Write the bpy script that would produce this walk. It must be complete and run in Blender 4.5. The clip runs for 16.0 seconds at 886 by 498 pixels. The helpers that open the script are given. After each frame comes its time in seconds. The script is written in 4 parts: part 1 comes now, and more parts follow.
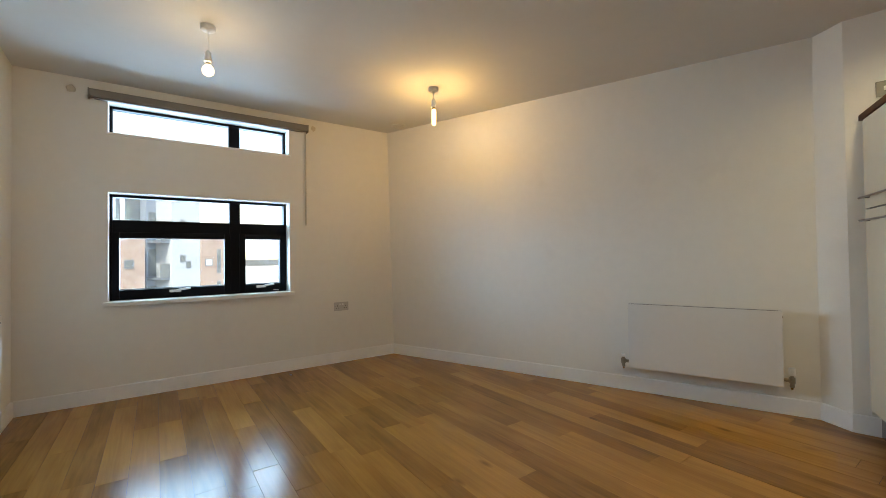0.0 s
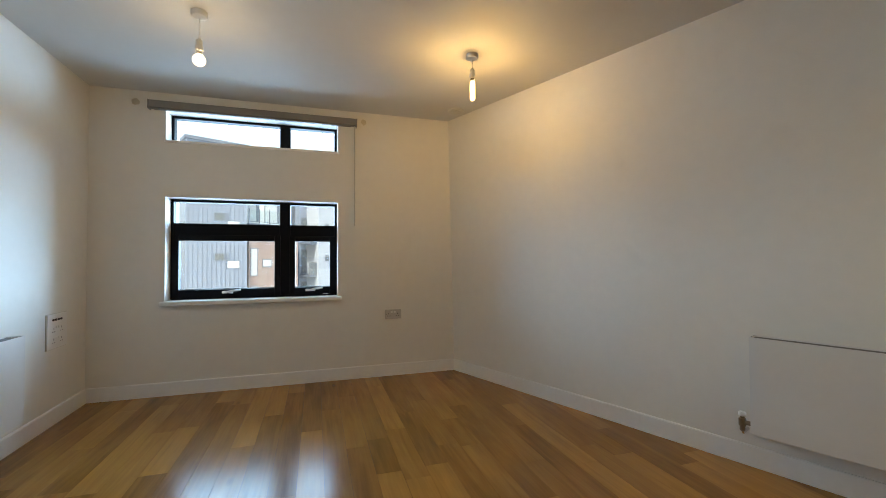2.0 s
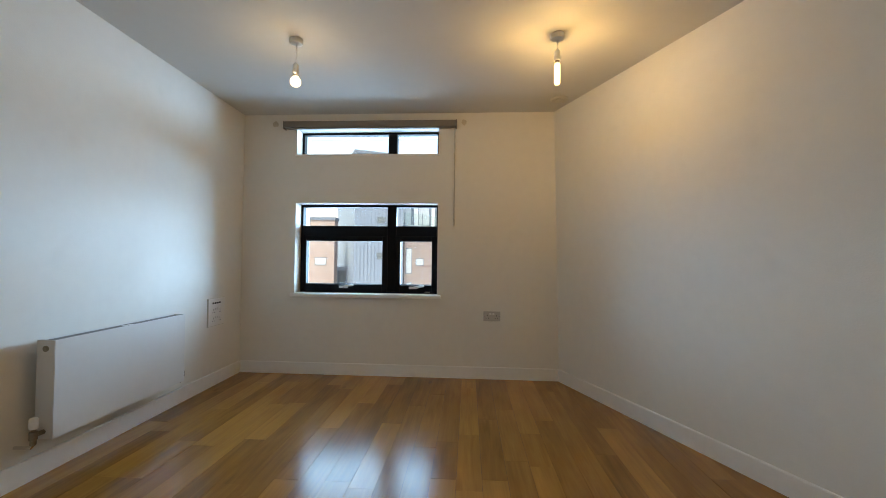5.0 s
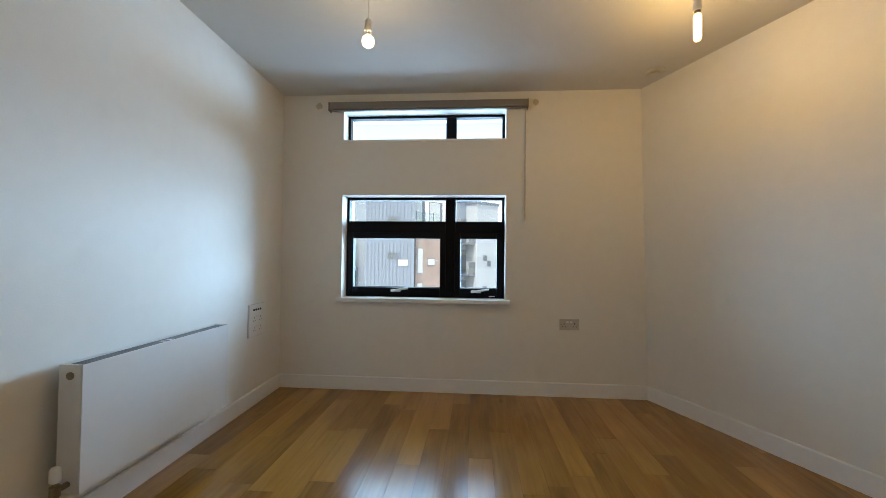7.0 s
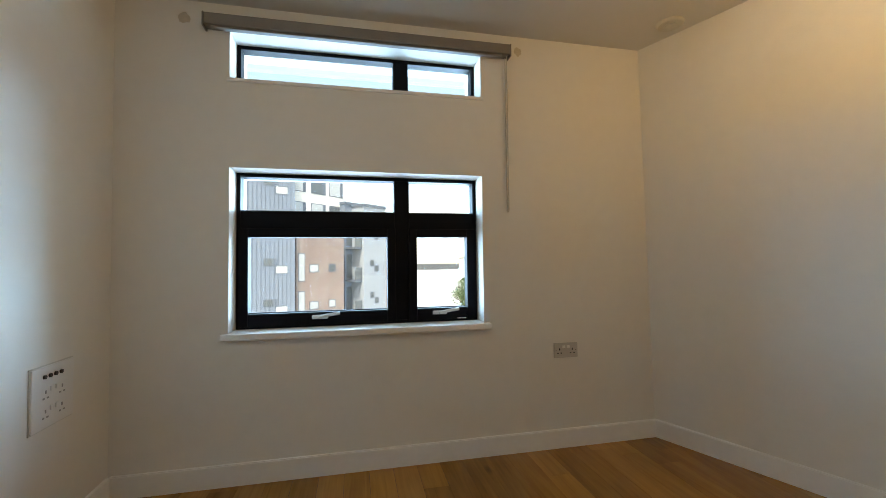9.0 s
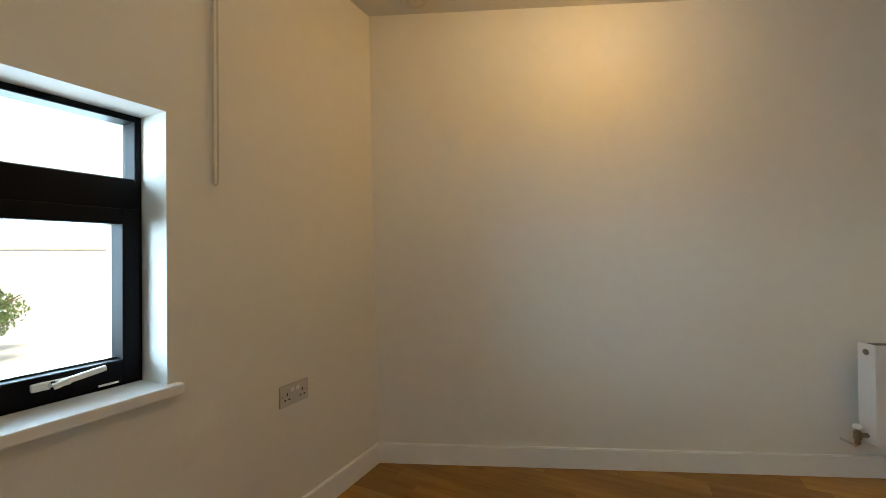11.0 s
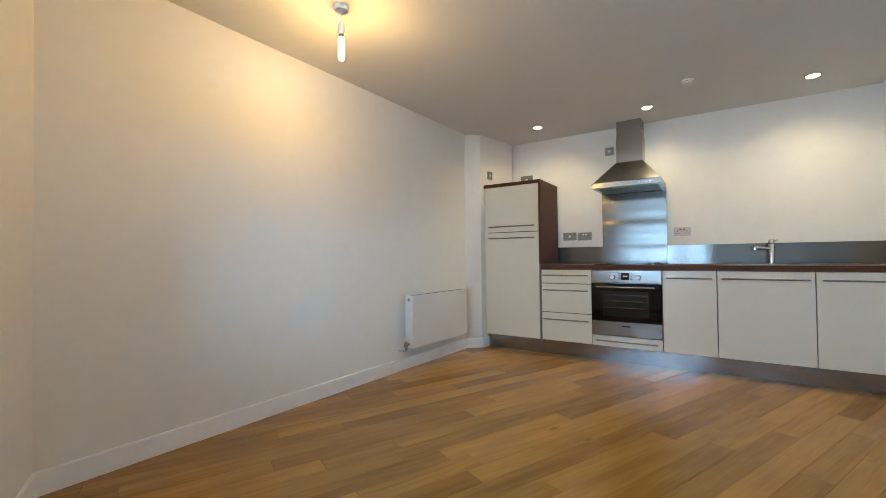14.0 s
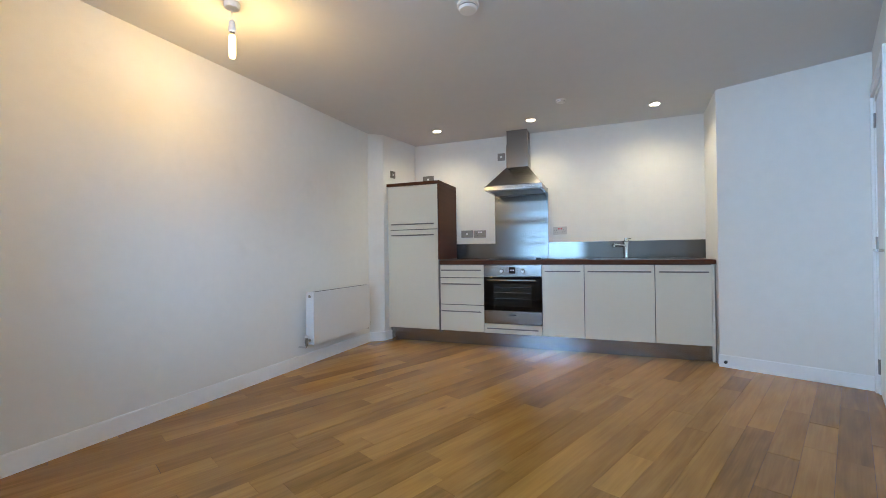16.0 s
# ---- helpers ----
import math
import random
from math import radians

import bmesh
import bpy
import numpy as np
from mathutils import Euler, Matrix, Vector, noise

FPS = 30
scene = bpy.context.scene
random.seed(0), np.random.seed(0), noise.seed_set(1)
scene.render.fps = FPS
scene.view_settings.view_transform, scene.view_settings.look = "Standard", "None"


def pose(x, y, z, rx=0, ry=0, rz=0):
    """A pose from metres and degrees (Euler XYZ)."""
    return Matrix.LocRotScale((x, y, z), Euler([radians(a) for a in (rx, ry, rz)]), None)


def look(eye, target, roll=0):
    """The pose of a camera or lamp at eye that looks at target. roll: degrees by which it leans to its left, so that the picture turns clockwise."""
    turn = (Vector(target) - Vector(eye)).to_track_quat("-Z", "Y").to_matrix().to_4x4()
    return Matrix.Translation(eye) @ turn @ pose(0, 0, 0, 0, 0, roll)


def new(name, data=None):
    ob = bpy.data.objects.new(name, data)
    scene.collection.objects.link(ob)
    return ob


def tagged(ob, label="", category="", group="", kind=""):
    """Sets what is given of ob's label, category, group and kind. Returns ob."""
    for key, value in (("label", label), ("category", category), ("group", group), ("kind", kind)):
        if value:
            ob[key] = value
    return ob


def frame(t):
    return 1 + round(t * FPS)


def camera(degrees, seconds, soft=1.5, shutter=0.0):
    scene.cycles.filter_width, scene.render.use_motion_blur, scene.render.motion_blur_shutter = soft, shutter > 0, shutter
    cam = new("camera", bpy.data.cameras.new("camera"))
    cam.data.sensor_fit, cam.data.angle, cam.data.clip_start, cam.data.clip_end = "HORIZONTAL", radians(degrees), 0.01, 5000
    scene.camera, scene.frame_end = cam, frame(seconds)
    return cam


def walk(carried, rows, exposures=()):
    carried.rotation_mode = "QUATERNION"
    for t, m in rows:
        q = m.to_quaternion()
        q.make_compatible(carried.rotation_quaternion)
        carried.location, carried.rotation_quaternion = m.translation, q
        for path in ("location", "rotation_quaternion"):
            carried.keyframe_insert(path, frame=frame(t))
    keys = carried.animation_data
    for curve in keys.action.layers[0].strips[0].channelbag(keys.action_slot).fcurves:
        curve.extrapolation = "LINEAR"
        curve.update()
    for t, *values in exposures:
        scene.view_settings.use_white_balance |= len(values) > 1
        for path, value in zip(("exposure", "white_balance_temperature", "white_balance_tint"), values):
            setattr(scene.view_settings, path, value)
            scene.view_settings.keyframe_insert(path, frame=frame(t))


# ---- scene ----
cam = camera(94.8, 16.0, soft=0.85)
EXPOSURES = [(0.0, 2.20, 8500, 8), (2.0, 1.94, 8350, 8), (3.5, 1.86, 8250, 8), (7.0, 1.86, 8150, 8), (8.2, 1.84, 8150, 8), (10.5, 1.80, 10100, 8), (11.4, 1.84, 10100, 8), (12.0, 2.12, 9900, 8), (13.0, 2.36, 9000, 8), (14.5, 2.66, 7150, 8), (16.0, 2.64, 6700, 8)]
PATH = [
    (0, (-2.124, -3.961, 1.053), (-0.97, -2.328, 1.086), -0.8),
    (0.5, (-1.898, -3.87, 1.077), (-0.836, -2.175, 1.098), -0.7),
    (1, (-1.642, -3.773, 1.071), (-0.706, -2.006, 1.097), -0.6),
    (1.5, (-1.463, -3.708, 1.061), (-0.689, -1.865, 1.097), -0.5),
    (2, (-1.272, -3.736, 1.07), (-0.677, -1.827, 1.115), -0.3),
    (2.5, (-1.111, -3.726, 1.054), (-0.703, -1.769, 1.104), -0.2),
    (3, (-0.886, -3.676, 1.062), (-0.642, -1.691, 1.11), 0.1),
    (3.5, (-0.755, -3.686, 1.069), (-0.662, -1.689, 1.121), 0.3),
    (4, (-0.733, -3.699, 1.065), (-0.749, -1.699, 1.114), 0.4),
    (6.5, (-1.172, -3.491, 1.076), (-1.327, -1.498, 1.123), 0.7),
    (7, (-1.338, -3.254, 1.063), (-1.49, -1.26, 1.109), 0.6),
    (7.5, (-1.484, -3.003, 1.08), (-1.607, -1.008, 1.131), 0.4),
    (8, (-1.624, -2.745, 1.091), (-1.642, -0.745, 1.141), 0.2),
    (8.2, (-1.663, -2.644, 1.09), (-1.645, -0.644, 1.146), 0.0),
    (10.3, (-1.909, -1.538, 1.064), (-0.451, -0.17, 1.131), -1.6),
    (10.5, (-1.88, -1.457, 1.066), (-0.296, -0.237, 1.129), -1.7),
    (11, (-1.835, -1.301, 1.131), (-0.038, -0.423, 1.147), -0.6),
    (11.5, (-1.945, -1.185, 1.145), (-0.007, -0.694, 1.185), -1.3),
    (12, (-2.069, -0.978, 1.133), (-0.071, -0.93, 1.181), -1.3),
    (12.5, (-2.185, -0.77, 1.108), (-0.214, -1.108, 1.125), -0.7),
    (13, (-2.309, -0.627, 1.106), (-0.414, -1.267, 1.124), -0.9),
    (13.5, (-2.398, -0.559, 1.041), (-0.606, -1.446, 1.076), -0.6),
    (14, (-2.453, -0.54, 1.016), (-0.77, -1.619, 1.056), -0.6),
    (14.5, (-2.566, -0.522, 1.023), (-0.968, -1.724, 1.052), -0.9),
    (15, (-2.636, -0.516, 1.023), (-1.108, -1.806, 1.038), -0.9),
    (15.5, (-2.637, -0.514, 1.006), (-1.178, -1.881, 1.028), -0.9),
    (16, (-2.672, -0.511, 1.031), (-1.255, -1.923, 1.041), -0.8),
]
walk(cam, [(t, look(eye, target, roll)) for t, eye, target, roll in PATH], EXPOSURES)

# ---- world, sun, large lights ----
world = bpy.data.worlds.new("world")
scene.world = world
world.use_nodes = True
_wn = world.node_tree.nodes
_sky = _wn.new("ShaderNodeTexSky")
_sky.sky_type = 'NISHITA'
_sky.sun_disc = False
_sky.sun_elevation = radians(48)
_sky.sun_rotation = radians(200)
world.node_tree.links.new(_sky.outputs[0], _wn["Background"].inputs[0])
_wn["Background"].inputs[1].default_value = 0.15
_sun = bpy.data.lights.new("sun", 'SUN')
_sun.energy, _sun.angle, _sun.color = 2.0, radians(5), (1.0, 0.985, 0.96)
_sun_ob = new("sun", _sun)
_sun_ob.matrix_world = look((0, 0, 30), (6, 16, 0))


def area_lamp(name, m, sx, sy, power, color):
    lamp = bpy.data.lights.new(name, 'AREA')
    lamp.shape, lamp.size, lamp.size_y = 'RECTANGLE', sx, sy
    lamp.energy, lamp.color = power, color
    ob = new(name, lamp)
    ob.matrix_world = m
    return ob


# daylight entering by the two window openings, from over the street and from the open sky at either end of it
area_lamp("north_skylight", look((-2.5, 1.30, 1.50), (-1.9, -3.0, 1.30)), 4.8, 1.6, 125, (0.30, 0.57, 1.0))
area_lamp("open_sky_east", look((1.0, 5.0, 1.25), (-2.8, -1.8, 1.5)), 3.6, 2.6, 330, (0.28, 0.56, 1.0))
area_lamp("open_sky_west", look((-7.0, 3.4, 1.5), (0.6, -1.5, 0.9)), 2.8, 2.0, 200, (0.31, 0.57, 1.0))


# ---- materials ----
def material(name):
    mat = bpy.data.materials.new(name)
    mat.use_nodes = True
    nt = mat.node_tree
    return mat, nt, nt.nodes["Principled BSDF"]


def plain(name, color, rough=0.5, metal=0.0, var=0.05, scale=8.0, bump=0.0, bump_scale=60.0, stretch=(1, 1, 1), rand=0.0, coat=0.0, rough_var=0.0):
    """A surface with two scales of tone variation and fine relief."""
    mat, nt, b = material(name)
    n, l = nt.nodes.new, nt.links.new
    co = n("ShaderNodeTexCoord")
    mp = n("ShaderNodeMapping")
    mp.inputs["Scale"].default_value = stretch
    l(co.outputs["Object"], mp.inputs[0])
    big, small = n("ShaderNodeTexNoise"), n("ShaderNodeTexNoise")
    big.inputs["Scale"].default_value, small.inputs["Scale"].default_value = scale, scale * 9
    big.inputs["Detail"].default_value = small.inputs["Detail"].default_value = 4
    l(mp.outputs[0], big.inputs[0])
    l(mp.outputs[0], small.inputs[0])
    add = n("ShaderNodeMath")
    add.operation = 'ADD'
    l(big.outputs[0], add.inputs[0])
    l(small.outputs[0], add.inputs[1])
    rng = n("ShaderNodeMapRange")
    rng.inputs[1].default_value, rng.inputs[2].default_value = 0.6, 1.4
    rng.inputs[3].default_value, rng.inputs[4].default_value = 1 - var, 1 + var
    l(add.outputs[0], rng.inputs[0])
    val = rng.outputs[0]
    if rand:
        info = n("ShaderNodeObjectInfo")
        r2 = n("ShaderNodeMapRange")
        r2.inputs[3].default_value, r2.inputs[4].default_value = 1 - rand, 1 + rand
        l(info.outputs["Random"], r2.inputs[0])
        mul = n("ShaderNodeMath")
        mul.operation = 'MULTIPLY'
        l(val, mul.inputs[0])
        l(r2.outputs[0], mul.inputs[1])
        val = mul.outputs[0]
    mix = n("ShaderNodeVectorMath")
    mix.operation = 'SCALE'
    mix.inputs[0].default_value = color
    l(val, mix.inputs["Scale"])
    l(mix.outputs[0], b.inputs["Base Color"])
    b.inputs["Roughness"].default_value, b.inputs["Metallic"].default_value = rough, metal
    if rough_var:
        r3 = n("ShaderNodeMapRange")
        r3.inputs[1].default_value, r3.inputs[2].default_value = 0.6, 1.4
        r3.inputs[3].default_value, r3.inputs[4].default_value = rough - rough_var, rough + rough_var
        l(add.outputs[0], r3.inputs[0])
        l(r3.outputs[0], b.inputs["Roughness"])
    if coat:
        b.inputs["Coat Weight"].default_value, b.inputs["Coat Roughness"].default_value = coat, 0.2
    if bump:
        fine = n("ShaderNodeTexNoise")
        fine.inputs["Scale"].default_value, fine.inputs["Detail"].default_value = bump_scale, 3
        l(mp.outputs[0], fine.inputs[0])
        bp = n("ShaderNodeBump")
        bp.inputs["Strength"].default_value, bp.inputs["Distance"].default_value = bump, 0.002
        l(fine.outputs[0], bp.inputs["Height"])
        l(bp.outputs[0], b.inputs["Normal"])
    return mat


def wall_paint(name, color, scuffs):
    """Matt emulsion: roller stipple, slow waviness of the plaster, faint grey scuffs low down the wall."""
    mat = plain(name, color, 0.72, var=0.025, scale=1.6, bump=0.25, bump_scale=170)
    nt = mat.node_tree
    n, l, b = nt.nodes.new, nt.links.new, nt.nodes["Principled BSDF"]
    co = n("ShaderNodeTexCoord")
    blot = n("ShaderNodeTexNoise")
    blot.inputs["Scale"].default_value, blot.inputs["Detail"].default_value = 3.3, 6
    l(co.outputs["Object"], blot.inputs[0])
    rng = n("ShaderNodeMapRange")
    rng.inputs[1].default_value, rng.inputs[2].default_value = 0.60, 0.80
    rng.inputs[3].default_value, rng.inputs[4].default_value = 0.0, scuffs
    l(blot.outputs[0], rng.inputs[0])
    mix = n("ShaderNodeMix")
    mix.data_type = 'RGBA'
    src = b.inputs["Base Color"].links[0].from_socket
    l(rng.outputs[0], mix.inputs[0])
    l(src, mix.inputs[6])
    mix.inputs[7].default_value = (0.45, 0.42, 0.38, 1)
    l(mix.outputs[2], b.inputs["Base Color"])
    return mat


def oak(name, dark, light, rough, rand=True):
    """Oak strip: long grain, cathedral figure, pores and the odd knot; tone differs from board to board."""
    mat, nt, b = material(name)
    n, l = nt.nodes.new, nt.links.new
    co, info = n("ShaderNodeTexCoord"), n("ShaderNodeObjectInfo")
    off = n("ShaderNodeVectorMath")
    off.operation = 'MULTIPLY'
    off.inputs[1].default_value = (37.0, 91.0, 13.0)
    comb = n("ShaderNodeCombineXYZ")
    for k in range(3):
        l(info.outputs["Random"], comb.inputs[k])
    l(comb.outputs[0], off.inputs[0])
    pos = n("ShaderNodeVectorMath")
    pos.operation = 'ADD'
    l(co.outputs["Object"], pos.inputs[0])
    l(off.outputs[0], pos.inputs[1])
    mp = n("ShaderNodeMapping")
    mp.inputs["Scale"].default_value = (7.0, 0.45, 7.0)
    l(pos.outputs[0], mp.inputs[0])
    wave = n("ShaderNodeTexNoise")
    wave.inputs["Scale"].default_value, wave.inputs["Detail"].default_value = 3.0, 4.0
    wave.inputs["Distortion"].default_value = 1.3
    l(mp.outputs[0], wave.inputs[0])
    fine = n("ShaderNodeTexNoise")
    mp2 = n("ShaderNodeMapping")
    mp2.inputs["Scale"].default_value = (110.0, 4.0, 110.0)
    l(pos.outputs[0], mp2.inputs[0])
    l(mp2.outputs[0], fine.inputs[0])
    fine.inputs["Scale"].default_value, fine.inputs["Detail"].default_value = 1.0, 3
    cloud = n("ShaderNodeTexNoise")
    mp3 = n("ShaderNodeMapping")
    mp3.inputs["Scale"].default_value = (9.0, 2.4, 9.0)
    l(pos.outputs[0], mp3.inputs[0])
    l(mp3.outputs[0], cloud.inputs[0])
    cloud.inputs["Scale"].default_value, cloud.inputs["Detail"].default_value = 1.0, 2
    s1, s2, s3 = (n("ShaderNodeMath") for _ in range(3))
    for s in (s1, s2, s3):
        s.operation = 'MULTIPLY_ADD'
    l(wave.outputs[0], s1.inputs[0])
    s1.inputs[1].default_value, s1.inputs[2].default_value = 0.48, -0.05
    l(fine.outputs[0], s2.inputs[0])
    s2.inputs[1].default_value = 0.22
    l(s1.outputs[0], s2.inputs[2])
    l(cloud.outputs[0], s3.inputs[0])
    s3.inputs[1].default_value = 0.40
    l(s2.outputs[0], s3.inputs[2])
    tone = s3.outputs[0]
    if rand:
        s4 = n("ShaderNodeMath")
        s4.operation = 'MULTIPLY_ADD'
        l(info.outputs["Random"], s4.inputs[0])
        s4.inputs[1].default_value = 0.42
        l(tone, s4.inputs[2])
        s5 = n("ShaderNodeMath")
        s5.operation = 'SUBTRACT'
        l(s4.outputs[0], s5.inputs[0])
        s5.inputs[1].default_value = 0.27
        tone = s5.outputs[0]
    ramp = n("ShaderNodeValToRGB")
    ramp.color_ramp.elements[0].position, ramp.color_ramp.elements[1].position = 0.12, 0.95
    ramp.color_ramp.elements[0].color, ramp.color_ramp.elements[1].color = (*dark, 1), (*light, 1)
    l(tone, ramp.inputs[0])
    knot = n("ShaderNodeTexVoronoi")
    mp4 = n("ShaderNodeMapping")
    mp4.inputs["Scale"].default_value = (4.0, 1.5, 0.0)
    l(pos.outputs[0], mp4.inputs[0])
    l(mp4.outputs[0], knot.inputs[0])
    knot.inputs["Scale"].default_value = 1.0
    kr = n("ShaderNodeMapRange")
    kr.inputs[1].default_value, kr.inputs[2].default_value = 0.02, 0.085
    kr.inputs[3].default_value, kr.inputs[4].default_value = 0.55, 1.0
    l(knot.outputs["Distance"], kr.inputs[0])
    vm = n("ShaderNodeVectorMath")
    vm.operation = 'SCALE'
    l(ramp.outputs[0], vm.inputs[0])
    l(kr.outputs[0], vm.inputs["Scale"])
    l(vm.outputs[0], b.inputs["Base Color"])
    rr = n("ShaderNodeMapRange")
    rr.inputs[3].default_value, rr.inputs[4].default_value = rough - 0.01, rough + 0.03
    l(cloud.outputs[0], rr.inputs[0])
    l(rr.outputs[0], b.inputs["Roughness"])
    return mat


def brushed(name, color, rough, stretch):
    mat = plain(name, color, rough, 1.0, var=0.03, scale=3.0, stretch=stretch, rough_var=0.02)
    return mat


def emitting(name, color, strength):
    mat, nt, b = material(name)
    b.inputs["Base Color"].default_value = (0.8, 0.8, 0.8, 1)
    b.inputs["Emission Color"].default_value, b.inputs["Emission Strength"].default_value = (*color, 1), strength
    return mat


def glowing_glass(name, color, strength, clear):
    """Lit bulb glass: part see-through, so the filament's light passes, part glowing."""
    mat, nt, b = material(name)
    n, l = nt.nodes.new, nt.links.new
    nt.nodes.remove(b)
    tr, em, mix = n("ShaderNodeBsdfTransparent"), n("ShaderNodeEmission"), n("ShaderNodeMixShader")
    em.inputs[0].default_value, em.inputs[1].default_value = (*color, 1), strength
    mix.inputs[0].default_value = 1 - clear
    l(tr.outputs[0], mix.inputs[1])
    l(em.outputs[0], mix.inputs[2])
    l(mix.outputs[0], nt.nodes["Material Output"].inputs[0])
    return mat


def clear_glass(name, tint, gloss):
    mat, nt, b = material(name)
    n, l = nt.nodes.new, nt.links.new
    nt.nodes.remove(b)
    tr, gl, mix = n("ShaderNodeBsdfTransparent"), n("ShaderNodeBsdfGlossy"), n("ShaderNodeMixShader")
    tr.inputs[0].default_value = (*tint, 1)
    gl.inputs["Roughness"].default_value = 0.02
    mix.inputs[0].default_value = gloss
    l(tr.outputs[0], mix.inputs[1])
    l(gl.outputs[0], mix.inputs[2])
    l(mix.outputs[0], nt.nodes["Material Output"].inputs[0])
    return mat


def bricks(name):
    mat, nt, b = material(name)
    n, l = nt.nodes.new, nt.links.new
    co = n("ShaderNodeTexCoord")
    mp = n("ShaderNodeMapping")
    mp.inputs["Rotation"].default_value = (radians(90), 0, 0)
    l(co.outputs["Object"], mp.inputs[0])
    br = n("ShaderNodeTexBrick")
    # brick reds paled and greyed, so the street's haze sits in the colour
    br.inputs["Color1"].default_value, br.inputs["Color2"].default_value = (0.31, 0.215, 0.205, 1), (0.25, 0.17, 0.16, 1)
    br.inputs["Mortar"].default_value = (0.38, 0.34, 0.30, 1)
    for k, v in (("Scale", 1.0), ("Mortar Size", 0.010), ("Brick Width", 0.225), ("Row Height", 0.075)):
        br.inputs[k].default_value = v
    l(mp.outputs[0], br.inputs[0])
    no = n("ShaderNodeTexNoise")
    no.inputs["Scale"].default_value, no.inputs["Detail"].default_value = 0.5, 6
    l(co.outputs["Object"], no.inputs[0])
    rng = n("ShaderNodeMapRange")
    rng.inputs[3].default_value, rng.inputs[4].default_value = 0.7, 1.35
    l(no.outputs[0], rng.inputs[0])
    vm = n("ShaderNodeVectorMath")
    vm.operation = 'SCALE'
    l(br.outputs[0], vm.inputs[0])
    l(rng.outputs[0], vm.inputs["Scale"])
    l(vm.outputs[0], b.inputs["Base Color"])
    b.inputs["Roughness"].default_value = 0.9
    return mat


M_WALL = wall_paint("wall_paint", (0.79, 0.768, 0.72), 0.13)
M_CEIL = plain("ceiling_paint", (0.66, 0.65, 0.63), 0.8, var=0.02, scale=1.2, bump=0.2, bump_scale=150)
M_TRIM = plain("satin_white_trim", (0.86, 0.85, 0.83), 0.38, var=0.03, scale=3, bump=0.08, bump_scale=40)
M_PLANK = oak("oak_plank", (0.205, 0.092, 0.017), (0.595, 0.298, 0.067), 0.20)
M_PLANK.node_tree.nodes["Principled BSDF"].inputs["Specular IOR Level"].default_value = 0.34
M_UNDER = plain("floor_underlay", (0.07, 0.035, 0.012), 0.7)
M_FRAME = plain("black_window_frame", (0.0035, 0.004, 0.006), 0.5, var=0.1, scale=6, bump=0.05)
M_FRAME.node_tree.nodes["Principled BSDF"].inputs["Specular IOR Level"].default_value = 0.12
M_SOCKET = plain("dull_socket_plate", (0.52, 0.50, 0.47), 0.38, var=0.03, scale=12)
M_SOFFIT = plain("grey_soffit", (0.20, 0.215, 0.225), 0.8, var=0.08, scale=1.5)
M_GLASS = clear_glass("window_glass", (0.94, 0.97, 0.97), 0.05)
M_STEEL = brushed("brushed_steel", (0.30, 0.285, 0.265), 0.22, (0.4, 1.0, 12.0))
# same steel, base darkened to hold down the window's over-bright reflection
M_STEELV = brushed("brushed_steel_toned_down", (0.16, 0.152, 0.142), 0.20, (0.4, 1.0, 12.0))
M_CHROME = plain("polished_chrome", (0.72, 0.72, 0.73), 0.12, 1.0, var=0.03)
M_HANDLE = plain("satin_nickel", (0.24, 0.22, 0.20), 0.32, 1.0, var=0.06, scale=20)
M_DARKMETAL = plain("dark_steel_plate", (0.24, 0.225, 0.205), 0.40, 1.0, var=0.06)
M_CREAM = plain("cream_gloss_door", (0.81, 0.765, 0.64), 0.22, var=0.015, scale=2, coat=0.3)
# carcasses coloured dark to stand in for shade in the gaps between fronts
M_CARCASS = plain("shadowed_carcass_edge", (0.16, 0.14, 0.12), 0.5, var=0.03)
M_WALNUT = oak("walnut_laminate", (0.055, 0.017, 0.006), (0.150, 0.05, 0.018), 0.5, rand=False)
M_WALNUT.node_tree.nodes["Principled BSDF"].inputs["Specular IOR Level"].default_value = 0.25
M_RAD = plain("white_enamel", (0.72, 0.71, 0.695), 0.30, var=0.02, scale=3)
M_GRILLE = plain("radiator_shadow_grille", (0.17, 0.16, 0.15), 0.5, var=0.06)
M_PLASTIC = plain("white_plastic", (0.78, 0.77, 0.75), 0.32, var=0.02, scale=10)
M_YELLOWED = plain("off_white_plastic", (0.62, 0.60, 0.55), 0.4, var=0.04, scale=10)
M_BLACK = plain("black_plastic", (0.015, 0.015, 0.016), 0.35, var=0.1)
M_BLACKGLASS = plain("black_oven_glass", (0.004, 0.004, 0.005), 0.07, var=0.1)
M_BLACKGLASS.node_tree.nodes["Principled BSDF"].inputs["Specular IOR Level"].default_value = 0.3
M_INNER = plain("oven_inner_window", (0.010, 0.011, 0.011), 0.14, var=0.2)
M_RAIL = plain("oven_shelf_wire", (0.05, 0.05, 0.05), 0.3, 1.0, var=0.1)
M_RED = plain("red_switch", (0.45, 0.03, 0.03), 0.35, var=0.05)
M_BLIND = plain("grey_blind_fabric", (0.22, 0.20, 0.18), 0.7, var=0.06, scale=12, bump=0.2, bump_scale=300)
M_CORD = plain("grey_bead_chain", (0.56, 0.53, 0.48), 0.45, var=0.08, scale=40)
M_SLOT = plain("shuttered_slot", (0.33, 0.32, 0.31), 0.5, var=0.05)
M_SCUFF = plain("grey_wall_scuff", (0.58, 0.555, 0.51), 0.75, var=0.12, scale=20)
M_FILLER = plain("filler_patch", (0.60, 0.54, 0.44), 0.85, var=0.1, scale=30)
M_BRASS = plain("aged_brass", (0.31, 0.275, 0.22), 0.35, 1.0, var=0.15, scale=30)
